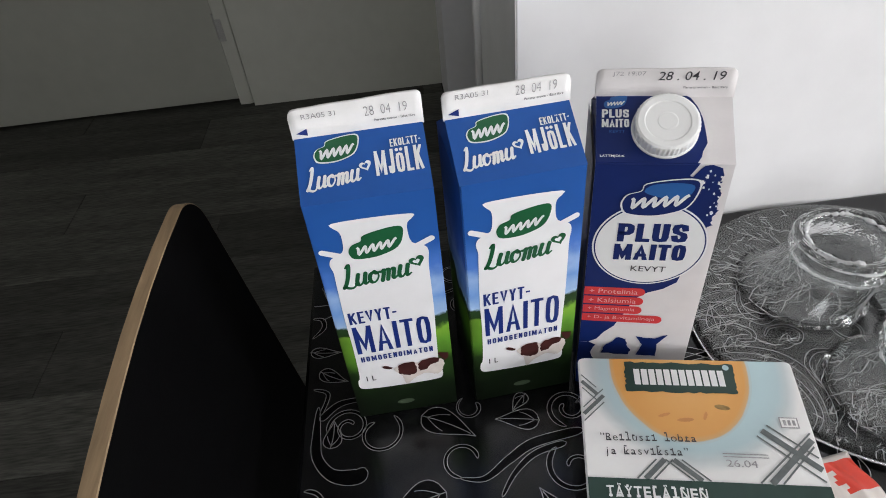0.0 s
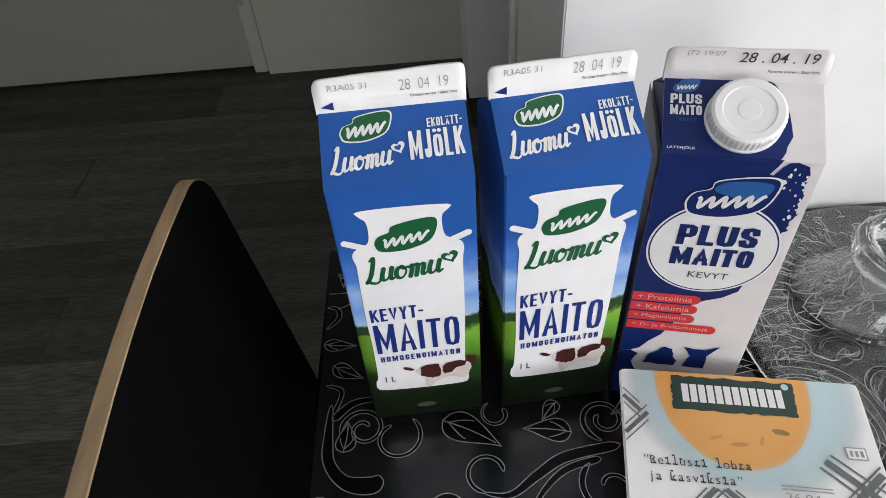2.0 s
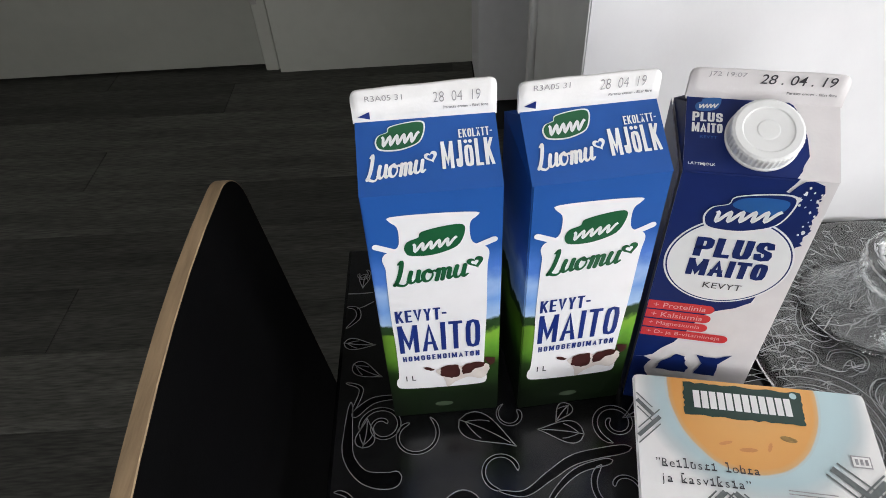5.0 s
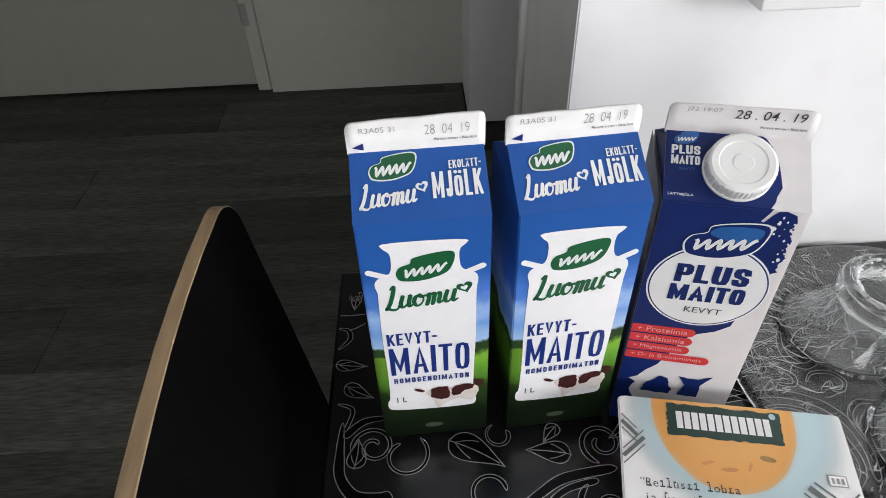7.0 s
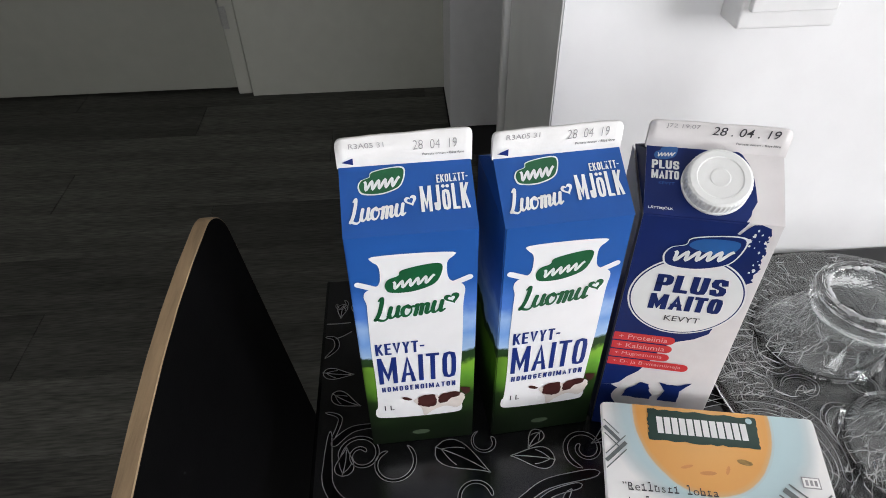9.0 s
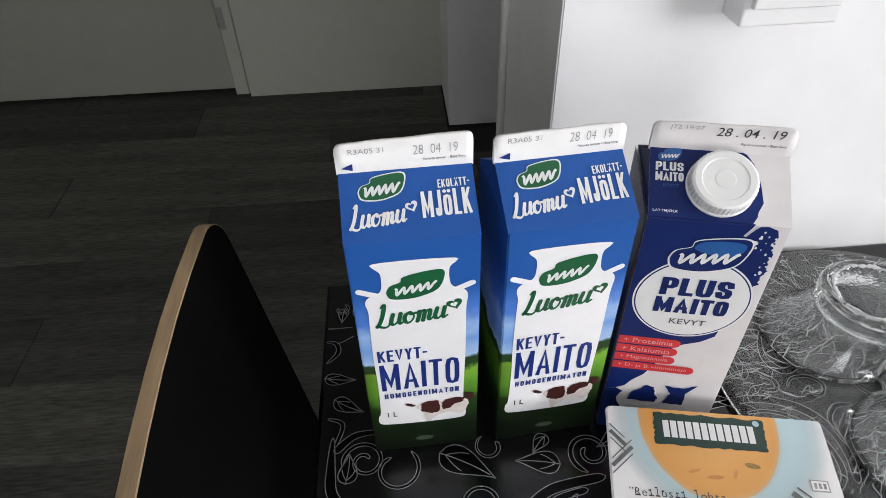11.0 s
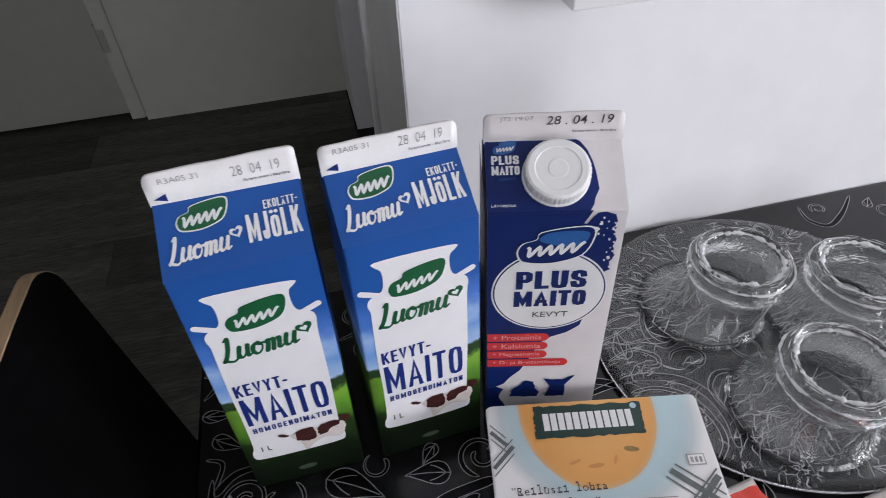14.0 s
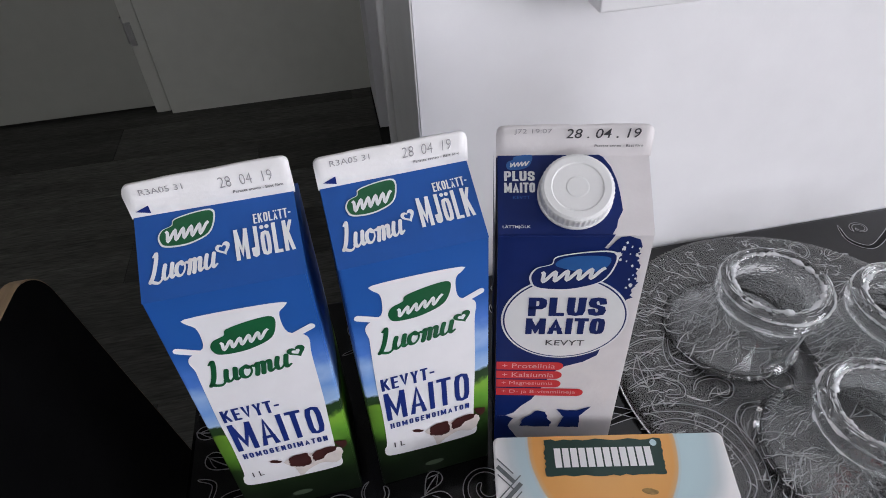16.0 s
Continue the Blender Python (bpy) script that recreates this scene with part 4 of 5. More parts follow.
def organic_carton(m, label, tall=0.0, rise=0.0):
    t = thing("milk_carton", m, label, "milk carton", "milk cartons on the table")
    carton_shell(t, LAND, BLUE, BOARD, BLUE, tall, rise)
    # roof panel
    logo = patch("logo", pebble(-13.2, 30.0, 25, 14.6, 1.5), WHITE, ROOF, t, 0.0001, "green pebble-shaped logo with a white rim")
    patch("logo_field", pebble(-13.2, 30.0, 23.4, 13.2, 1.4), GREEN, ROOF, logo, 0.00025)
    logo_strokes("logo_stroke", -13.6, 28.4, 17.5, 3.0, 1.6, WHITE, ROOF, logo, 0.0004)
    part("lettering", placed(handwriting("Luomu", -31.0, 8.4, 5.35, 6.4, 1.7, 0.07, 0.0001), ROOF), WHITE, t)
    h = patch("heart", heart(1.2, 18.2, 6.6), WHITE, ROOF, t, 0.0001)
    patch("heart_field", heart(1.0, 18.0, 3.3), BLUE, ROOF, h, 0.00025)
    part("lettering", placed(capitals("EKOLÄTT-", 15.6, 26.9, 16.6, 4.6, 0.72, 0.0001, 0.4), ROOF), WHITE, t)
    part("lettering", placed(capitals("MJÖLK", 6.3, 11.2, 25.8, 14.4, 1.75, 0.0001, 0.6), ROOF), WHITE, t)
    # fin
    words("R3A05 31", -28.5, 221.4, 18, 3.0, GREYINK, FIN, t, lift=0.0001, bold=-0.006)
    words("28  04  19", 4.6, 218.6, 23, 5.6, GREYINK, FIN, t, lift=0.0001, bold=-0.012)
    words("Parasta ennen - Bäst före", 9.4, 214.8, 22, 1.5, DARKINK, FIN, t, lift=0.0001)
    patch("arrow", [(-33, 213.4), (-27, 211.7), (-27, 215.9)], TEXTBLUE, FIN, t, 0.0001)
    # the milk can on the front
    can = smooth_loop([(-21.6, 176.2), (-21.9, 173), (-18.8, 169.5), (-18.2, 163), (-19.6, 155.5), (-26.5, 151.5), (-28.3, 147), (-27.2, 141), (-27.4, 132), (-28.0, 100), (-27.6, 75), (-28.2, 46), (-29.8, 41), (-29.8, 34),
                       (-24, 31.2), (0, 30), (22, 30.4), (27, 33), (27.2, 40), (25.6, 46), (26.2, 75), (27.0, 100), (27.2, 132), (27.6, 141), (28.2, 147), (26.5, 151.3), (19.6, 155.2), (18.0, 163), (18.6, 169.5), (21.6, 172.6), (21.3, 175.4), (0, 176.6)], 3)
    c = patch("milk_can_picture", can, CANWHITE, FRONT, t, 0.0001)
    patch("can_handle", capsule(-21, 152.6, -30.6, 157.0, 1.9), CANWHITE, FRONT, c, 0.0002)
    patch("can_handle", capsule(21, 151.8, 30.6, 156.2, 1.9), CANWHITE, FRONT, c, 0.0002)
    lg = patch("logo", pebble(-0.5, 158.2, 31.5, 18.5, 3.0), GREEN, FRONT, t, 0.0003)
    logo_strokes("logo_stroke", -1, 156.0, 21.5, 3.4, 3.2, WHITE, FRONT, lg, 0.0005)
    part("lettering", placed(handwriting("Luomu", -24.0, 128.0, 7.5, 8.8, 2.4, 0.075, 0.0003), FRONT), GREEN, t)
    h = patch("heart", heart(20.8, 141.0, 9.2), GREEN, FRONT, t, 0.0003)
    patch("heart_field", heart(20.5, 140.8, 4.2), CANWHITE, FRONT, h, 0.00045)
    part("lettering", placed(capitals("KEVYT-", -25.6, 96.4, 29.5, 10.4, 1.65, 0.0003, 0.8), FRONT), TEXTBLUE, t)
    part("lettering", placed(capitals("MAITO", -25.4, 68.2, 48.6, 25.6, 2.9, 0.0003, 1.0), FRONT), TEXTBLUE, t)
    part("lettering", placed(capitals("HOMOGENOIMATON", -24.4, 59.8, 47.2, 5.0, 0.95, 0.0003, 0.6, 0.45), FRONT), TEXTBLUE, t)
    words("1 L", -24, 39.6, 6.2, 5.2, DARKINK, FRONT, t, bold=0.01, lift=0.0003)
    blob = patch("cream_patch", ragged(smooth_loop([(-5, 48), (2, 51.5), (12, 51), (24, 52.5), (29, 49), (28, 42), (24, 36), (16, 39), (7, 35), (2, 30), (0, 40)], 3), 0.4, 6, 2), CREAM, FRONT, t, 0.00045)
    blots = ([(-2, 47), (-1, 51.5), (3, 53), (9.5, 52.5), (10.5, 47), (9.6, 41), (5, 39.2), (1, 41), (-2, 43)],
             [(12, 50), (15, 53), (22, 54), (26.5, 53), (25.5, 49), (20, 47.5), (17.5, 43.5), (12, 42.4), (11.4, 46)],
             [(-13, 53), (-9, 52.6), (-5.6, 50.4), (-6.4, 49), (-10.6, 50.2)], [(25.6, 58), (32.6, 57), (31.8, 51.4), (29.8, 49.2), (28, 52)])
    for n, pts in enumerate(blots):
        patch("brown_patch", ragged(pts, 0.5, n + 30, 3), BROWN, FRONT, blob, 0.0006)
    patch("seal_mark", oval(-1, 11, 6, 2.6), SAGE, FRONT, t, 0.0001)
    return t


organic_carton(pose(-0.0009, 0.0345, TZ + 0.0004, rz=2.0), "blue and white organic milk carton with a tall gable fin", 0.0005, 0.0030)
organic_carton(pose(0.0807, 0.0368, TZ + 0.0004, rz=4.7), "blue and white organic milk carton with a gable top")


def cap(t, u, v):
    """The ribbed screw cap on the roof panel."""
    m = ROOF @ Matrix.Translation((u / 1000, v / 1000, 0)) @ Matrix.Diagonal((0.94, 0.94, 1, 1))
    part("collar", placed(spin(bmesh.new(), [(0, 0), (0.0184, 0), (0.0184, 0.0012), (0.017, 0.0019), (0, 0.0019)], 48), m), CAPPL, t)
    bm = bmesh.new()
    n = 90
    prof = [(0.0178, 0.002, 1), (0.0178, 0.0080, 1), (0.0172, 0.0094, 0.4), (0.0158, 0.0101, 0), (0.0125, 0.0101, 0), (0.0119, 0.0097, 0), (0.0056, 0.0096, 0), (0.0050, 0.0098, 0), (0.0020, 0.0098, 0)]
    rows = [[bm.verts.new(((r - 0.00035 * k * (i % 2)) * math.cos(2 * math.pi * i / n), (r - 0.00035 * k * (i % 2)) * math.sin(2 * math.pi * i / n), z)) for i in range(n)] for r, z, k in prof]
    for a, b in zip(rows, rows[1:]):
        for i in range(n):
            bm.faces.new((a[i], a[(i + 1) % n], b[(i + 1) % n], b[i]))
    bm.faces.new(rows[-1]), bm.faces.new(rows[0][::-1])
    bmesh.ops.recalc_face_normals(bm, faces=bm.faces)
    part("screw_cap", placed(bm, m), CAPPL, t, "white ribbed plastic screw cap")


def plus_carton(m):
    t = thing("milk_carton", m, "navy and white milk carton with a white screw cap", "milk carton", "milk cartons on the table")
    body = carton_shell(t, PINKBOARD, PINKBOARD, PINKBOARD, NAVY)
    lift = 0.0001
    patch("navy_roof_field", [(-35, -0.8), (-35, 41.2), (9, 41.2)] + [(8 + 13 * math.sin(k * 0.157), 41 - 27 * (1 - math.cos(k * 0.157)) + 0.5 * (k % 2)) for k in range(1, 10)] + [(21.5, 12), (19, 7), (18.4, 4), (15.5, -0.8)], NAVY, ROOF, t, lift)
    side = basis((-HW - 0.0012, 0, 0), (0, -1, 0), (0, 0, 1))
    patch("navy_side_field", [(-35, 0), (35, 0), (35, SH * 1000), (-35, SH * 1000)], NAVY, side, t, lift)
    field = [(-35, 190.4), (17.6, 190.4), (16.2, 187), (13.6, 182.2), (15.2, 181.6), (18.2, 186.5), (20.2, 188.8), (24, 189.4), (29, 187.4)] + ragged([(30.5, 183), (29.4, 177), (30.8, 172), (30, 166), (31.5, 160), (29.6, 155), (30.5, 149), (25, 141)], 1.2, 4)[:-5] + [(22, 120), (19, 104), (12, 98), (3, 94), (-4, 88), (-8, 76), (-14, 62), (-20, 55), (-24, 48), (-29, 45), (-35, 44)]
    patch("navy_front_field", field, NAVY, FRONT, t, lift)
    for seed, (u, v, r) in enumerate(((20.5, 178, 1.3), (27.6, 171, 0.6), (24.5, 174, 0.4), (28.8, 178, 0.8), (26, 183, 0.5), (22.2, 182, 0.9), (28.6, 158, 0.9), (26.8, 156.4, 0.5), (28.9, 165, 0.35), (23.4, 185.6, 0.6), (30.2, 169, 0.5), (29.4, 182, 0.45), (21.6, 175, 0.6), (25.6, 178.6, 0.35), (27.4, 162, 0.45), (29.8, 174.5, 0.4), (30.3, 162.5, 0.5))):
        patch("splash", ragged(oval(u, v, r, r * 1.6, 6), 0.45 * r, seed, 3), WHITE, FRONT, t, lift * 3)
    patch("navy_corner", ragged([(-35, 0), (-35, 44), (-29, 45), (-24, 42), (-27, 34), (-22, 22), (-12, 14), (10, 9), (16, 0)], 0.5, 8, 3), NAVY, FRONT, t, lift)
    part("lettering", placed(capitals("PLUS", -32.0, 26.6, 14.2, 5.0, 1.3, 0.0003, 0, 0.14, 0.7), ROOF), WHITE, t)
    part("lettering", placed(capitals("MAITO", -32.0, 20.8, 14.2, 5.0, 1.15, 0.0003, 0, 0.14, 0.75), ROOF), WHITE, t)
    words("KEVYT", -28.0, 17.6, 8, 1.6, MIDBLUE, ROOF, t, lift=0.0003)
    words("LÄTTMJÖLK", -32.8, 3.0, 12.6, 2.0, WHITE, ROOF, t, bold=0.01, lift=0.0003)
    lg = patch("logo", pebble(-25, 36, 12, 7.4, 1), MIDBLUE, ROOF, t, 0.0003)
    logo_strokes("logo_stroke", -25, 35, 8.5, 1.3, 0.8, WHITE, ROOF, lg, 0.0005)
    cap(t, 0.3, 19.8)
    # oval badge
    o = patch("oval_badge", oval(-0.8, 133, 32.0, 31.2, 64, 0.3), WHITE, FRONT, t, 0.0003)
    patch("badge_line", oval(-0.8, 133, 31.0, 30.2, 64, 0.3), NAVY, FRONT, o, 0.0004)
    patch("badge_field", oval(-0.8, 133, 30.2, 29.4, 64, 0.3), WHITE, FRONT, o, 0.0005)
    lg = patch("logo", pebble(0.2, 167.6, 40, 25, 2.5), WHITE, FRONT, t, 0.0006)
    patch("logo_field", pebble(0.2, 167.6, 38, 23.4, 2.4), NAVY, FRONT, lg, 0.0007)
    patch("logo_glow", smooth_loop([(-8, 172), (-4, 176.5), (8, 178), (17, 176.5), (15.5, 170), (8, 167), (-2, 169)], 4), MIDBLUE, FRONT, lg, 0.0008)
    logo_strokes("logo_stroke", -0.5, 165.2, 28, 4.2, 3.0, WHITE, FRONT, lg, 0.0009)
    part("lettering", placed(capitals("PLUS", -19.2, 135.8, 38.5, 13.6, 3.8, 0.0007, 0.6, 0.12, 0.66), FRONT), NAVY, t)
    part("lettering", placed(capitals("MAITO", -20.0, 121.6, 40.0, 12.4, 3.3, 0.0007, 0.6, 0.12, 0.72), FRONT), NAVY, t)
    words("KEVYT", -9.0, 112.6, 20.0, 4.4, DARKINK, FRONT, t, lift=0.0007)
    for k, (s, w) in enumerate((("+ Proteiinia", 36.5), ("+ Kalsiumia", 36.3), ("+ Magnesiumia", 36.3), ("+ D- ja B-vitamiineja", 49.5))):
        y = 90.6 - 8.1 * k
        bar = patch("red_bar", [(-34.6, y), (-34.6, y + 7.0)] + [(-34.6 + w - 3.5 + 3.5 * math.sin(math.pi * i / 8), y + 3.5 + 3.5 * math.cos(math.pi * i / 8)) for i in range(9)], RED, FRONT, t, 0.0003)
        part("lettering", placed(lettering(s, -31.5, y + 1.7, w - 7.5, 4.0, lift=0.0005), FRONT), material("pale_red_print", (0.75, 0.42, 0.42), 0.4) if k == 0 else bpy.data.materials["pale_red_print"], bar)
    # plain shapes in place of the printed silhouettes
    patch("navy_shape", ragged([(-20, 34), (-18, 42), (-13, 47), (-10, 51), (-5, 50), (-4, 44), (-1, 39), (-2, 34)], 0.5, 12, 4), NAVY, FRONT, t, 0.0003)
    patch("navy_shape", ragged([(3, 34), (6, 45), (1, 53), (8, 51.5), (13, 51.5), (21, 56), (15, 46), (15.5, 34)], 0.4, 13, 4), NAVY, FRONT, t, 0.0003)
    words("J72 19:07", -27.5, 222.4, 17, 3.0, GREYINK, FIN, t, lift=0.0001, bold=-0.006)
    words("28 . 04 . 19", -4.0, 220.2, 33.5, 5.0, DARKINK, FIN, t, lift=0.0001, shear=0.12, bold=0.002)
    words("Parasta ennen - Bäst före", 9.4, 215.4, 22.0, 1.4, DARKINK, FIN, t, lift=0.0001)
    return t


plus_carton(pose(0.1654, 0.0304, TZ + 0.0004, rz=-13.9) @ Matrix.Diagonal((1.012, 1, 1, 1)))


# ---- ready meal in a printed cardboard sleeve ----
def meal_box():
    t = thing("meal_package", pose(0.1165, -0.0105, TZ, rz=-11.0), "ready soup meal in a printed white cardboard sleeve", "food package")
    w, d, h, fall = 0.134, 0.172, 0.0485, 0.10
    bm = boxed(0, w, -d, 0, 0.0006, h)
    for v in bm.verts:
        if v.co.z < h / 2:
            v.co.x += 0.022 if v.co.x < w / 2 else -0.018
            v.co.y += -0.02 if v.co.y > -d / 2 else 0.02
    rear = [e for e in bm.edges if all(v.co.y > -d / 2 for v in e.verts) and abs(e.verts[0].co.z - e.verts[1].co.z) > h / 2]
    bmesh.ops.bevel(bm, geom=rear, offset=0.0035, segments=4, affect="EDGES", profile=0.5)
    bmesh.ops.bevel(bm, geom=[e for e in bm.edges if e.calc_face_angle(0) > 0.5], offset=0.0016, segments=3, affect="EDGES")
    for v in bm.verts:  # the lid slopes down to the front and the rear edge is a little wavy
        if v.co.z > h / 2:
            v.co.z += fall * v.co.y
    part("sleeve", bm, SLEEVE, t)
    # v runs towards the open end of the sleeve
    face = basis((0, 0, h + 0.0002), (1, 0, 0), (0, 1, fall))

    def clip(pts, pad=1.6):
        return [(min(max(x, pad), w * 1000 - pad), min(y, -pad)) for x, y in pts]

    corner = [(1.6, -5), (2.6, -2.6), (5, -1.6), (w * 1000 - 5, -1.6), (w * 1000 - 2.6, -2.6), (w * 1000 - 1.6, -5), (w * 1000 - 1.6, -86), (1.6, -86)]
    bowl = patch("bowl_picture", corner, BOWLPRINT, face, t, 0.0001)
    patch("soup_picture", clip(oval(63, -7, 44, 53, 60)), SOUPPRINT, face, bowl, 0.0002)
    for n, (u, v, rx, ry, a) in enumerate(((85, -35, 4.6, 1.7, -0.15), (62, -44, 5, 1.3, 0.1), (50, -41, 4, 1.0, 0.3), (74, -41, 3, 1.0, 1.2))):
        patch("fish_piece" if n else "herb", ragged(smooth_loop(oval(u, v, rx, ry, 8, a), 3), 0.25, 50 + n, 2), SALMON if n else HERB, face, bowl, 0.0003)
    plate = patch("name_plate", ragged([(30, -4.0), (97, -4.5), (96, -25.5), (29.5, -25.5)], 0.6, 2, 18), DARKGREEN, face, t, 0.00045, "dark green name plate with plain white bars")
    for k in range(12):
        u = 35.2 + k * 4.66
        patch("white_bar", [(u, -20.6), (u + 3.7, -20.6), (u + 3.7, -9.2), (u, -9.2)], WHITE, face, plate, 0.0006)
    patch("round_mark", oval(92.5, -7.0, 2, 2, 16), BOWLBLUE, face, plate, 0.0006)
    part("lettering", placed(typed("\u201dReilusti lohta", 10, -59.0, 3.75, 7.0, 0.00045, bold=-0.004, rise=0.06), face), DARKINK, t)
    part("lettering", placed(typed("ja kasviksia\u201d", 12, -67.6, 3.75, 7.0, 0.00045, bold=-0.004, rise=0.06), face), DARKINK, t)
    words("26.04", 80, -72.5, 17, 4.2, GREYINK, face, t, lift=0.00045)
    for k in range(2):
        patch("small_print", [(79, -65 - 1.8 * k), (104, -65 - 1.8 * k), (104, -64.4 - 1.8 * k), (79, -64.4 - 1.8 * k)], GREYINK, face, t, 0.00045)

    lift = [0.00042]

    def stripe(x0, y0, x1, y1, wd):
        lift[0] += 0.000006
        dx, dy = x1 - x0, y1 - y0
        n = math.hypot(dx, dy)
        a, b = -dy / n * wd / 2, dx / n * wd / 2
        patch("plaid_stripe", [(x0 + a, y0 + b), (x1 + a, y1 + b), (x1 - a, y1 - b), (x0 - a, y0 - b)], PLAID, face, t, lift[0])

    for off, wd in ((0, 3.0), (4.6, 0.9), (-4.6, 0.9)):
        stripe(2.2, -19 - off, 11, -28 - off, wd * 0.8)
        stripe(2.2, -42 - off, 15, -29 - off, wd * 0.8)
        stripe(34 + off, -81.5, 46 + off, -69.5, wd)
        stripe(51 + off, -69.5, 65 + off, -81.5, wd)
    for off, wd in ((0, 3.6), (5.0, 1.0), (-5.0, 1.0)):
        o = 0.7 * off
        stripe(104 + o, -49.5 + o, 131, -72.5 + 2 * o, wd)
        stripe(102 + 1.7 * o, -81.5, 130.5, -54.5 - 1.2 * o, wd)
    sym = patch("oven_symbol", [(115.5, -40.5), (126, -40.5), (126, -47.5), (115.5, -47.5)], GREYINK, face, t, 0.00042)
    patch("symbol_field", [(116.2, -41.2), (125.3, -41.2), (125.3, -46.8), (116.2, -46.8)], SLEEVE, face, sym, 0.00052)
    for k in range(3):
        patch("symbol_bar", [(117.4 + 2.6 * k, -42.4), (119.0 + 2.6 * k, -42.4), (119.0 + 2.6 * k, -45.8), (117.4 + 2.6 * k, -45.8)], GREYINK, face, sym, 0.00062)
    band = patch("green_band", [(1.6, -81.8), (132.4, -81.8), (132.4, -170), (1.6, -170)], DARKGREEN, face, t, 0.0005)
    part("lettering", placed(typed("TÄYTELÄINEN", 11.0, -92.5, 5.05, 9.0, 0.00065, slab=0.16, bold=0.02), face), WHITE, band)
    patch("text_bar", [(13, -104), (50, -104), (50, -97), (13, -97)], WHITE, face, band, 0.00065)


meal_box()


# ---- red and white wrapped packets at the table's front ----
def packet(m, w, d, h):
    t = thing("wrapped_packet", m, "small red and white plastic film packet lying flat", "food packet", "packets beside the meal package")
    bm = bmesh.new()
    nx, ny = 18, 22
    for sgn in (1, -1):
        g = []
        for i in range(nx + 1):
            row = []
            for j in range(ny + 1):
                u, v = i / nx * 2 - 1, j / ny * 2 - 1
                k = (max(1 - abs(u) ** 3, 0) * max(1 - max(abs(v) - 0.12, 0) ** 2 / 0.7744, 0)) ** 0.5
                z = h * 0.5 + sgn * h * 0.48 * k + 0.0012 * math.sin(9 * u + 3 * v) * k
                row.append(bm.verts.new((u * w + 0.001 * math.sin(7 * v), v * d, max(z, 0.0006))))
            g.append(row)
        for i in range(nx):
            for j in range(ny):
                f = bm.faces.new((g[i][j], g[i + 1][j], g[i + 1][j + 1], g[i][j + 1]))
                f.smooth = True
                f.material_index = 1 if sgn > 0 and 6 + (j % 3) <= i and (12 < j < 20 or j < 9) else 0
    bmesh.ops.remove_doubles(bm, verts=bm.verts, dist=1e-5)
    bmesh.ops.recalc_face_normals(bm, faces=bm.faces)
    part("film", bm, [FOIL, REDFOIL], t)


packet(pose(0.2565, -0.117, TZ, rz=8), 0.019, 0.034, 0.020)
packet(pose(0.345, -0.142, TZ, rz=8), 0.024, 0.034, 0.024)


# ---- pressed glass ----
FLARE = [(0.0495, 0.0), (0.0462, 0.0011), (0.0432, 0.0036), (0.0405, 0.0090), (0.0372, 0.0170), (0.0347, 0.0250), (0.0340, 0.0300)]
LIP = [(0.0352, 0.0335), (0.0377, 0.0368), (0.0390, 0.0420), (0.0383, 0.0474), (0.0358, 0.0514), (0.0331, 0.0528), (0.0307, 0.0522), (0.0288, 0.0500), (0.0279, 0.0450), (0.0281, 0.0390), (0.0290, 0.0310), (0.0310, 0.0220), (0.0349, 0.0110), (0.0392, 0.0030), (0.0405, 0.0)]


def lean(bm, aside=0.009):
    """The feet spread outwards to one side more than to the other."""
    for v in bm.verts:
        k = max(1 - v.co.z / 0.036, 0) ** 1.3
        v.co.x, v.co.y = v.co.x - aside * k, v.co.y + 0.007 * k
    return bm


def glint_roll(bm, radius, z, tube, seed, start=0.0, turn=2 * math.pi):
    """An uneven whitened roll round a lip: its highlight is put into the material."""
    n, m, rows = 170, 6, []
    for i in range(n + 1):
        a = start + turn * i / n
        c = Vector((radius * math.cos(a), radius * math.sin(a), z))
        k = tube * max(0.10, 0.42 + 1.1 * noise.noise(c * 80 + Vector((seed * 3.3, 0, 0))) + 0.8 * noise.noise(c * 420 + Vector((0, 0, seed))))
        c += Vector((math.cos(a), math.sin(a), 0.4)) * 0.0009 * noise.noise(c * 110 + Vector((0, seed, 0)))
        rows.append([bm.verts.new(c + k * Vector((math.cos(a) * math.cos(q), math.sin(a) * math.cos(q), math.sin(q)))) for q in (2 * math.pi * p / m for p in range(m))])
    for a, b in zip(rows, rows[1:]):
        for q in range(m):
            bm.faces.new((a[q], a[(q + 1) % m], b[(q + 1) % m], b[q])).smooth = True


def ridge(bm, pts, width, height):
    """One raised glass line: a three-sided sliver that follows pts (place, outward) and dies out at its ends."""
    rows, n = [], len(pts)
    for i, (p, out) in enumerate(pts):
        d = (pts[min(i + 1, n - 1)][0] - pts[max(i - 1, 0)][0]).normalized()
        side = d.cross(out).normalized()
        k = 0.25 + 0.75 * math.sin(math.pi * i / (n - 1))
        rows.append([bm.verts.new(p + side * width * k / 2), bm.verts.new(p + out * height * k), bm.verts.new(p - side * width * k / 2)])
    for a, b in zip(rows, rows[1:]):
        for q in range(3):
            bm.faces.new((a[q], a[(q + 1) % 3], b[(q + 1) % 3], b[q]))
    bm.faces.new(rows[0]), bm.faces.new(rows[-1][::-1])


def flare_at(h):
    return float(np.interp(h, [p[1] for p in FLARE], [p[0] for p in FLARE]))


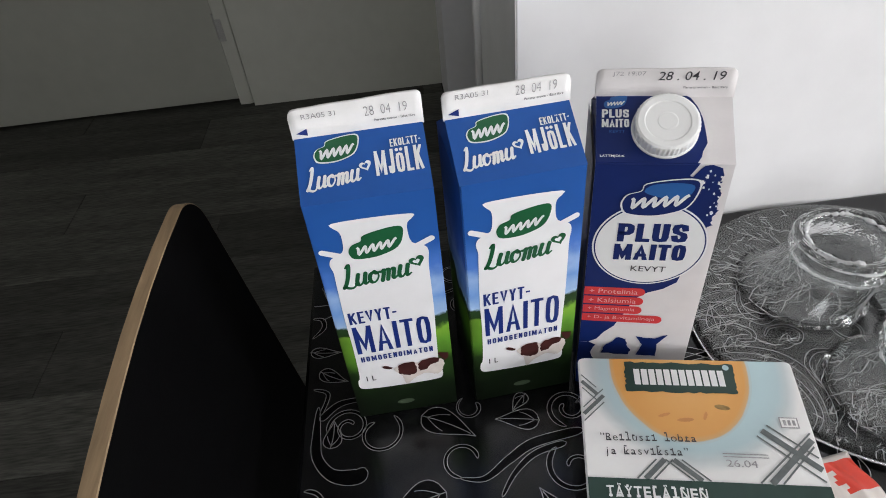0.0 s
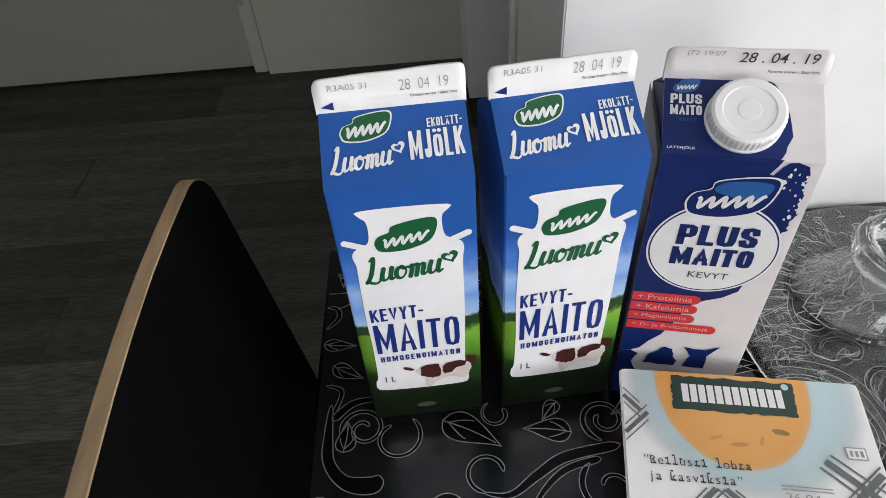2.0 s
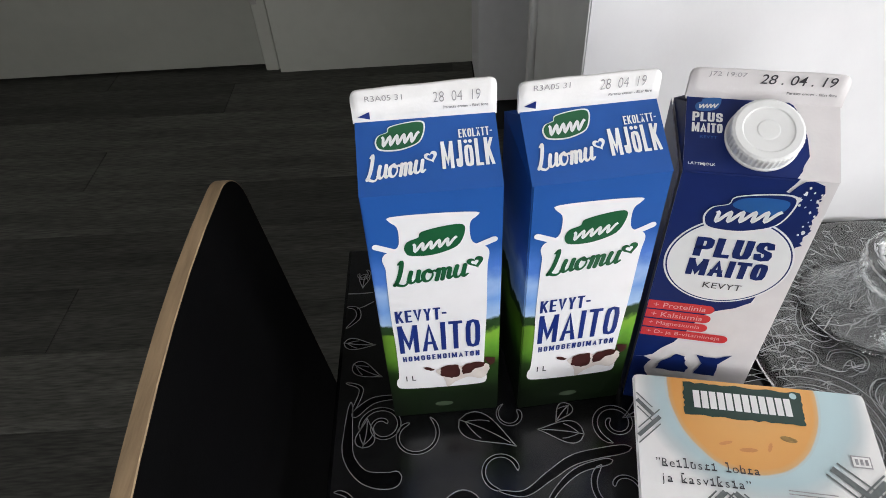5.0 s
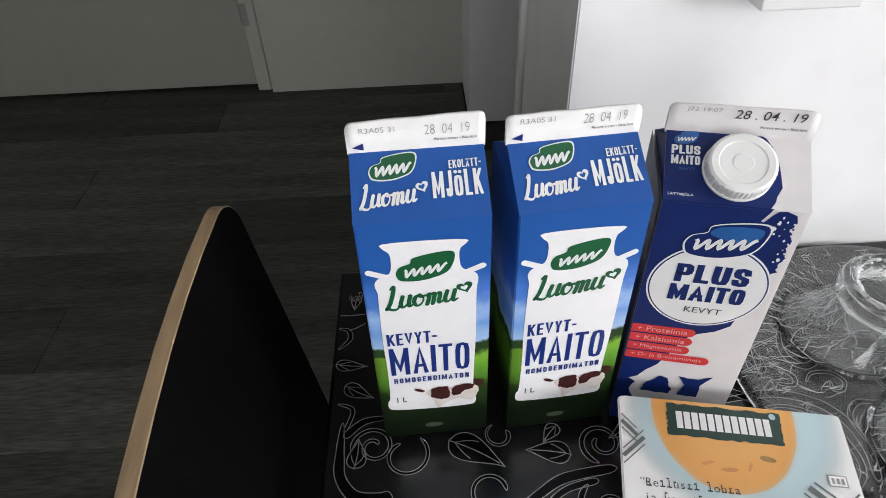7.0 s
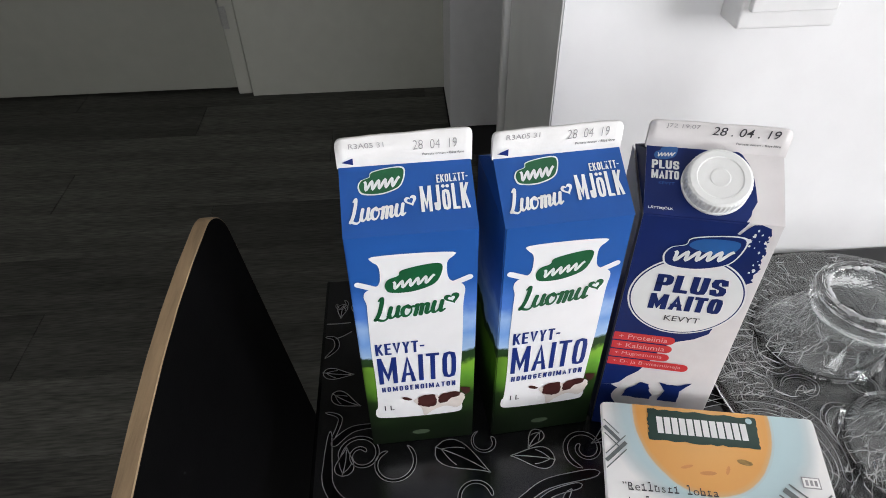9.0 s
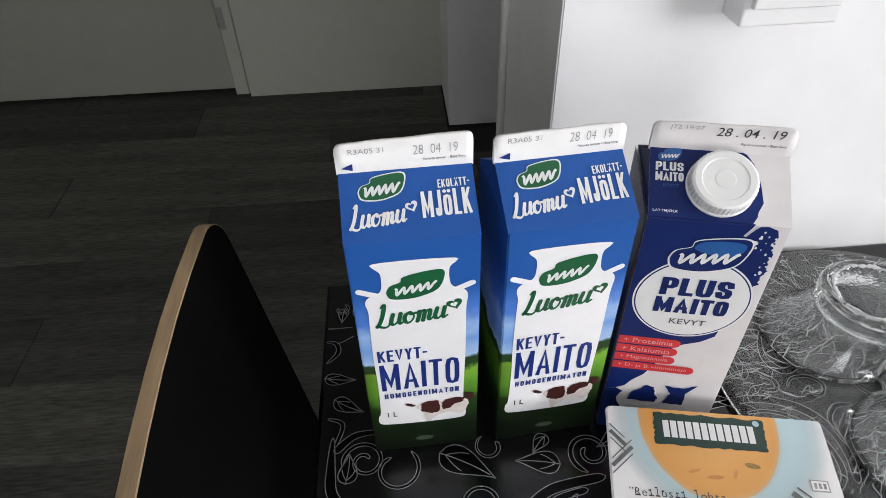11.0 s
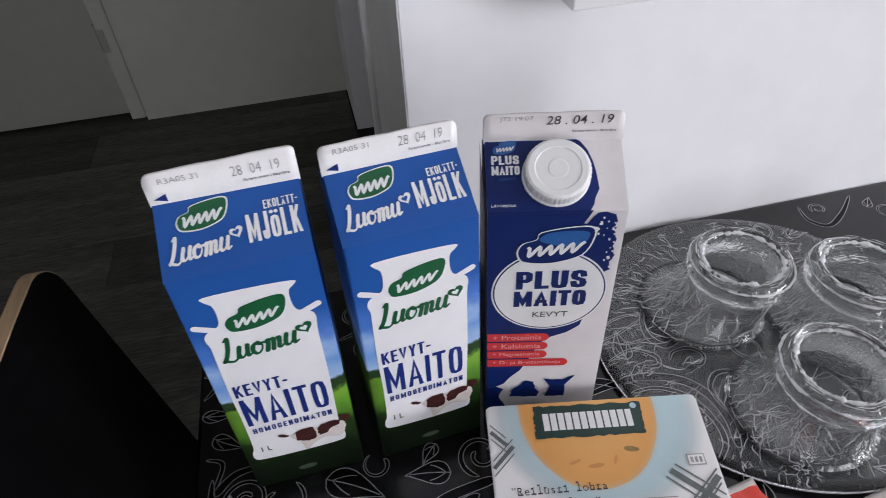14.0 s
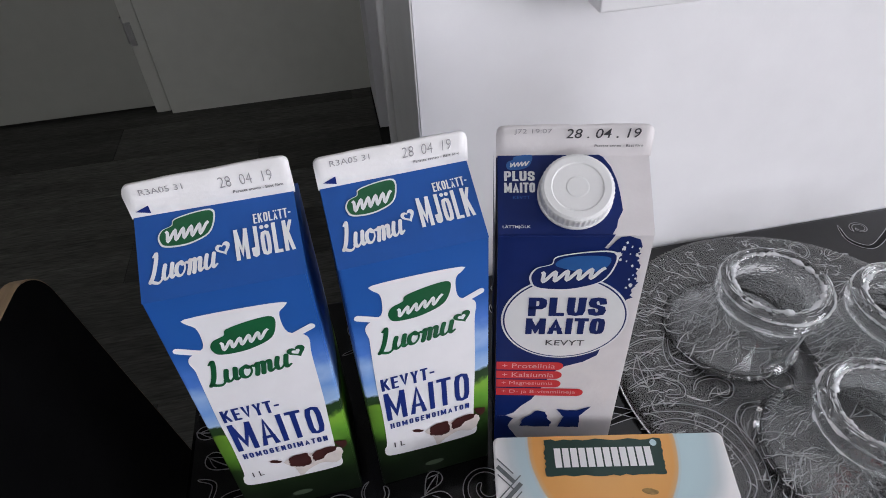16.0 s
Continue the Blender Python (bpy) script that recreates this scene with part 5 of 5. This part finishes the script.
def icy_ridges(parent, x, y, seed, aside):
    """Icicle-like lines down the outside of one foot, denser on one side, and painted glints round the lip."""
    rng, bm = random.Random(seed), bmesh.new()
    for k in range(84):
        a = math.radians(rng.gauss(185, 30) if k % 3 else rng.gauss(-40, 30))
        h, drift, fall, pts = rng.uniform(0.006, 0.032), rng.uniform(-0.35, 0.35), rng.uniform(0.006, 0.020), []
        for i in range(8):
            hh = max(h - fall * i / 7, 0.0006)
            aa = a + drift * (i / 7) ** 1.3 + rng.uniform(-0.04, 0.04)
            out = Vector((math.cos(aa), math.sin(aa), 0.25)).normalized()
            pts.append((Vector((flare_at(hh) * math.cos(aa), flare_at(hh) * math.sin(aa), hh)), out))
        ridge(bm, pts, rng.uniform(0.0003, 0.0008), rng.uniform(0.0003, 0.0007))
    for k in range(90):  # splinters under the lip
        a, ln = math.radians(rng.gauss(-35, 26)), rng.uniform(0.03, 0.12)
        r0, z0, pts = rng.uniform(0.0345, 0.0385), rng.uniform(0.032, 0.040), []
        for i in range(5):
            rr, aa = r0 + rng.uniform(-0.0006, 0.0006), a + ln * i / 4
            pts.append((Vector((rr * math.cos(aa), rr * math.sin(aa), z0 - 0.006 * i / 4 + rng.uniform(-0.0006, 0.0006))), Vector((math.cos(aa), math.sin(aa), 0.3)).normalized()))
        ridge(bm, pts, rng.uniform(0.0003, 0.0009), rng.uniform(0.0004, 0.0008))
    bmesh.ops.recalc_face_normals(bm, faces=bm.faces)
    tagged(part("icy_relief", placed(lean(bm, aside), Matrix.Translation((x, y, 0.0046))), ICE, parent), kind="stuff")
    bm = bmesh.new()
    for k in range(230):  # broken slivers as painted glitter on the inner edge and the crown
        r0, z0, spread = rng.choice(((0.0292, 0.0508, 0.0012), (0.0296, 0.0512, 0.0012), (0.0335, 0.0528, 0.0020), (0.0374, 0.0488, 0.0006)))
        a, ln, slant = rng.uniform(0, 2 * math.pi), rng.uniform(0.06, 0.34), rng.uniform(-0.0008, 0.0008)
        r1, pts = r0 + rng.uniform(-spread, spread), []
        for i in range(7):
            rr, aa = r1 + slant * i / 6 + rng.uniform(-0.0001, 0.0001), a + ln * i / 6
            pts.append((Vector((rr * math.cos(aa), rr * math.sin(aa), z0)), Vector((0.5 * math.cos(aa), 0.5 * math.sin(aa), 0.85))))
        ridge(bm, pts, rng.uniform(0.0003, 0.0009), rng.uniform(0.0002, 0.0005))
    glint_roll(bm, 0.0294, 0.0507, 0.0026, seed)
    glint_roll(bm, 0.0283, 0.0470, 0.0012, seed + 3, math.radians(120), math.radians(170))
    glint_roll(bm, 0.0376, 0.0480, 0.0013, seed + 2)
    glint_roll(bm, 0.0366, 0.0356, 0.0014, seed + 5, math.radians(150), math.radians(200))
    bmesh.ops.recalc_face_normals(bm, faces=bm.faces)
    tagged(part("painted_glints", placed(lean(bm, aside), Matrix.Translation((x, y, 0.0046))), GLINT, parent), kind="stuff")


dish = thing("glass_dish", pose(0.356, 0.028, TZ + 0.0006), "clear pressed-glass serving dish with three ring-shaped cups and icy relief", "glass dish")
plate = part("plate", spin(bmesh.new(), [(0, 0), (0.105, 0), (0.126, 0.0008), (0.1340, 0.0024), (0.1350, 0.0036), (0.1338, 0.0048), (0.125, 0.0050), (0.104, 0.0048), (0, 0.0048)], 120), DISH, dish)
for n, (x, y, aside) in enumerate(((-0.0155, 0.0310, 0.019), (0.0630, -0.0045, 0.009), (-0.0110, -0.0755, 0.009))):
    bm = spin(bmesh.new(), FLARE + LIP + FLARE[:1], 84)
    bmesh.ops.remove_doubles(bm, verts=bm.verts, dist=1e-6)
    for v in bm.verts:
        r = v.co.xy.length
        if r > 0.025 and v.co.z > 0.001:
            a = math.atan2(v.co.y, v.co.x)
            k = 0.0006 * math.sin(3 * a + n) + 0.0007 * noise.noise(v.co * 120 + Vector((n * 3.1, 0, 0)))
            v.co.x, v.co.y = v.co.x * (1 + k / r), v.co.y * (1 + k / r)
            v.co.z += 0.0009 * noise.noise(v.co * 60 + Vector((0, n * 2.7, 0)))
    cup = part("ring_cup", placed(lean(bm, aside), Matrix.Translation((x, y, 0.0046))), GLASS, dish)
    icy_ridges(cup, x, y, 11 + n, aside)
rng, bm = random.Random(21), bmesh.new()
up = Vector((0, 0, 1))
for k in range(330):
    a, r = rng.uniform(0, 2 * math.pi), rng.uniform(0.098, 0.131)
    radial = rng.random() < 0.75
    pts, ln = [], rng.uniform(0.004, 0.012)
    for i in range(6):
        rr = r + (ln * (i / 5 - 0.5) if radial else rng.uniform(-0.0012, 0.0012))
        aa = a + (rng.uniform(-0.012, 0.012) if radial else ln / r * (i / 5 - 0.5))
        z = 0.0048 if rr < 0.104 else 0.0049
        pts.append((Vector((min(rr, 0.1325) * math.cos(aa), min(rr, 0.1325) * math.sin(aa), z)), up))
    ridge(bm, pts, rng.uniform(0.0004, 0.0011), rng.uniform(0.0004, 0.0009))
for k in range(90):
    a, r, ln = math.radians(rng.uniform(95, 265)), rng.uniform(0.070, 0.118), rng.uniform(0.008, 0.024)
    pts, swing = [], rng.uniform(-0.12, 0.12)
    for i in range(8):
        rr, aa = r + ln * (i / 7 - 0.5), a + swing * (i / 7) ** 2 + rng.uniform(-0.008, 0.008)
        pts.append((Vector((min(rr, 0.129) * math.cos(aa), min(rr, 0.129) * math.sin(aa), 0.0049)), up))
    ridge(bm, pts, rng.uniform(0.0003, 0.0008), rng.uniform(0.0003, 0.0007))
bmesh.ops.recalc_face_normals(bm, faces=bm.faces)
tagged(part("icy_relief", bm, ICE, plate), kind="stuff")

# ---- floor of grey planks ----
bm = boxed(-2.3, 3.3, -2.6, 0.36, -0.1, -0.0085)
box(bm, -2.3, 1.02, 0.36, 2.2, -0.1, -0.0085)
floor = tagged(part("floor", bm, DARK), "dark grey oak laminate floor", "floor", kind="structure")
planks = {}
row, y = 0, -2.6
while y < 2.15:
    end = 3.298 if y < 0.16 else 0.9 if y < 1.5 else 0.16
    x = -2.3 - 1.285 * (row * 0.37 % 1)
    while x < end:
        a, b = max(x, -2.298), min(x + 1.2838, end)
        if b - a > 0.02:
            size = round(b - a, 3)
            if size not in planks:
                planks[size] = part("plank", boxed(0, size, 0.0006, 0.2054, -0.008, 0.0, bevel=0.0012, seg=1), PLANK, floor)
                o = planks[size]
            else:
                o = new("plank", planks[size].data)
                o.parent = floor
            o.location = (a, y, 0)
        x += 1.285
    y += 0.206
    row += 1
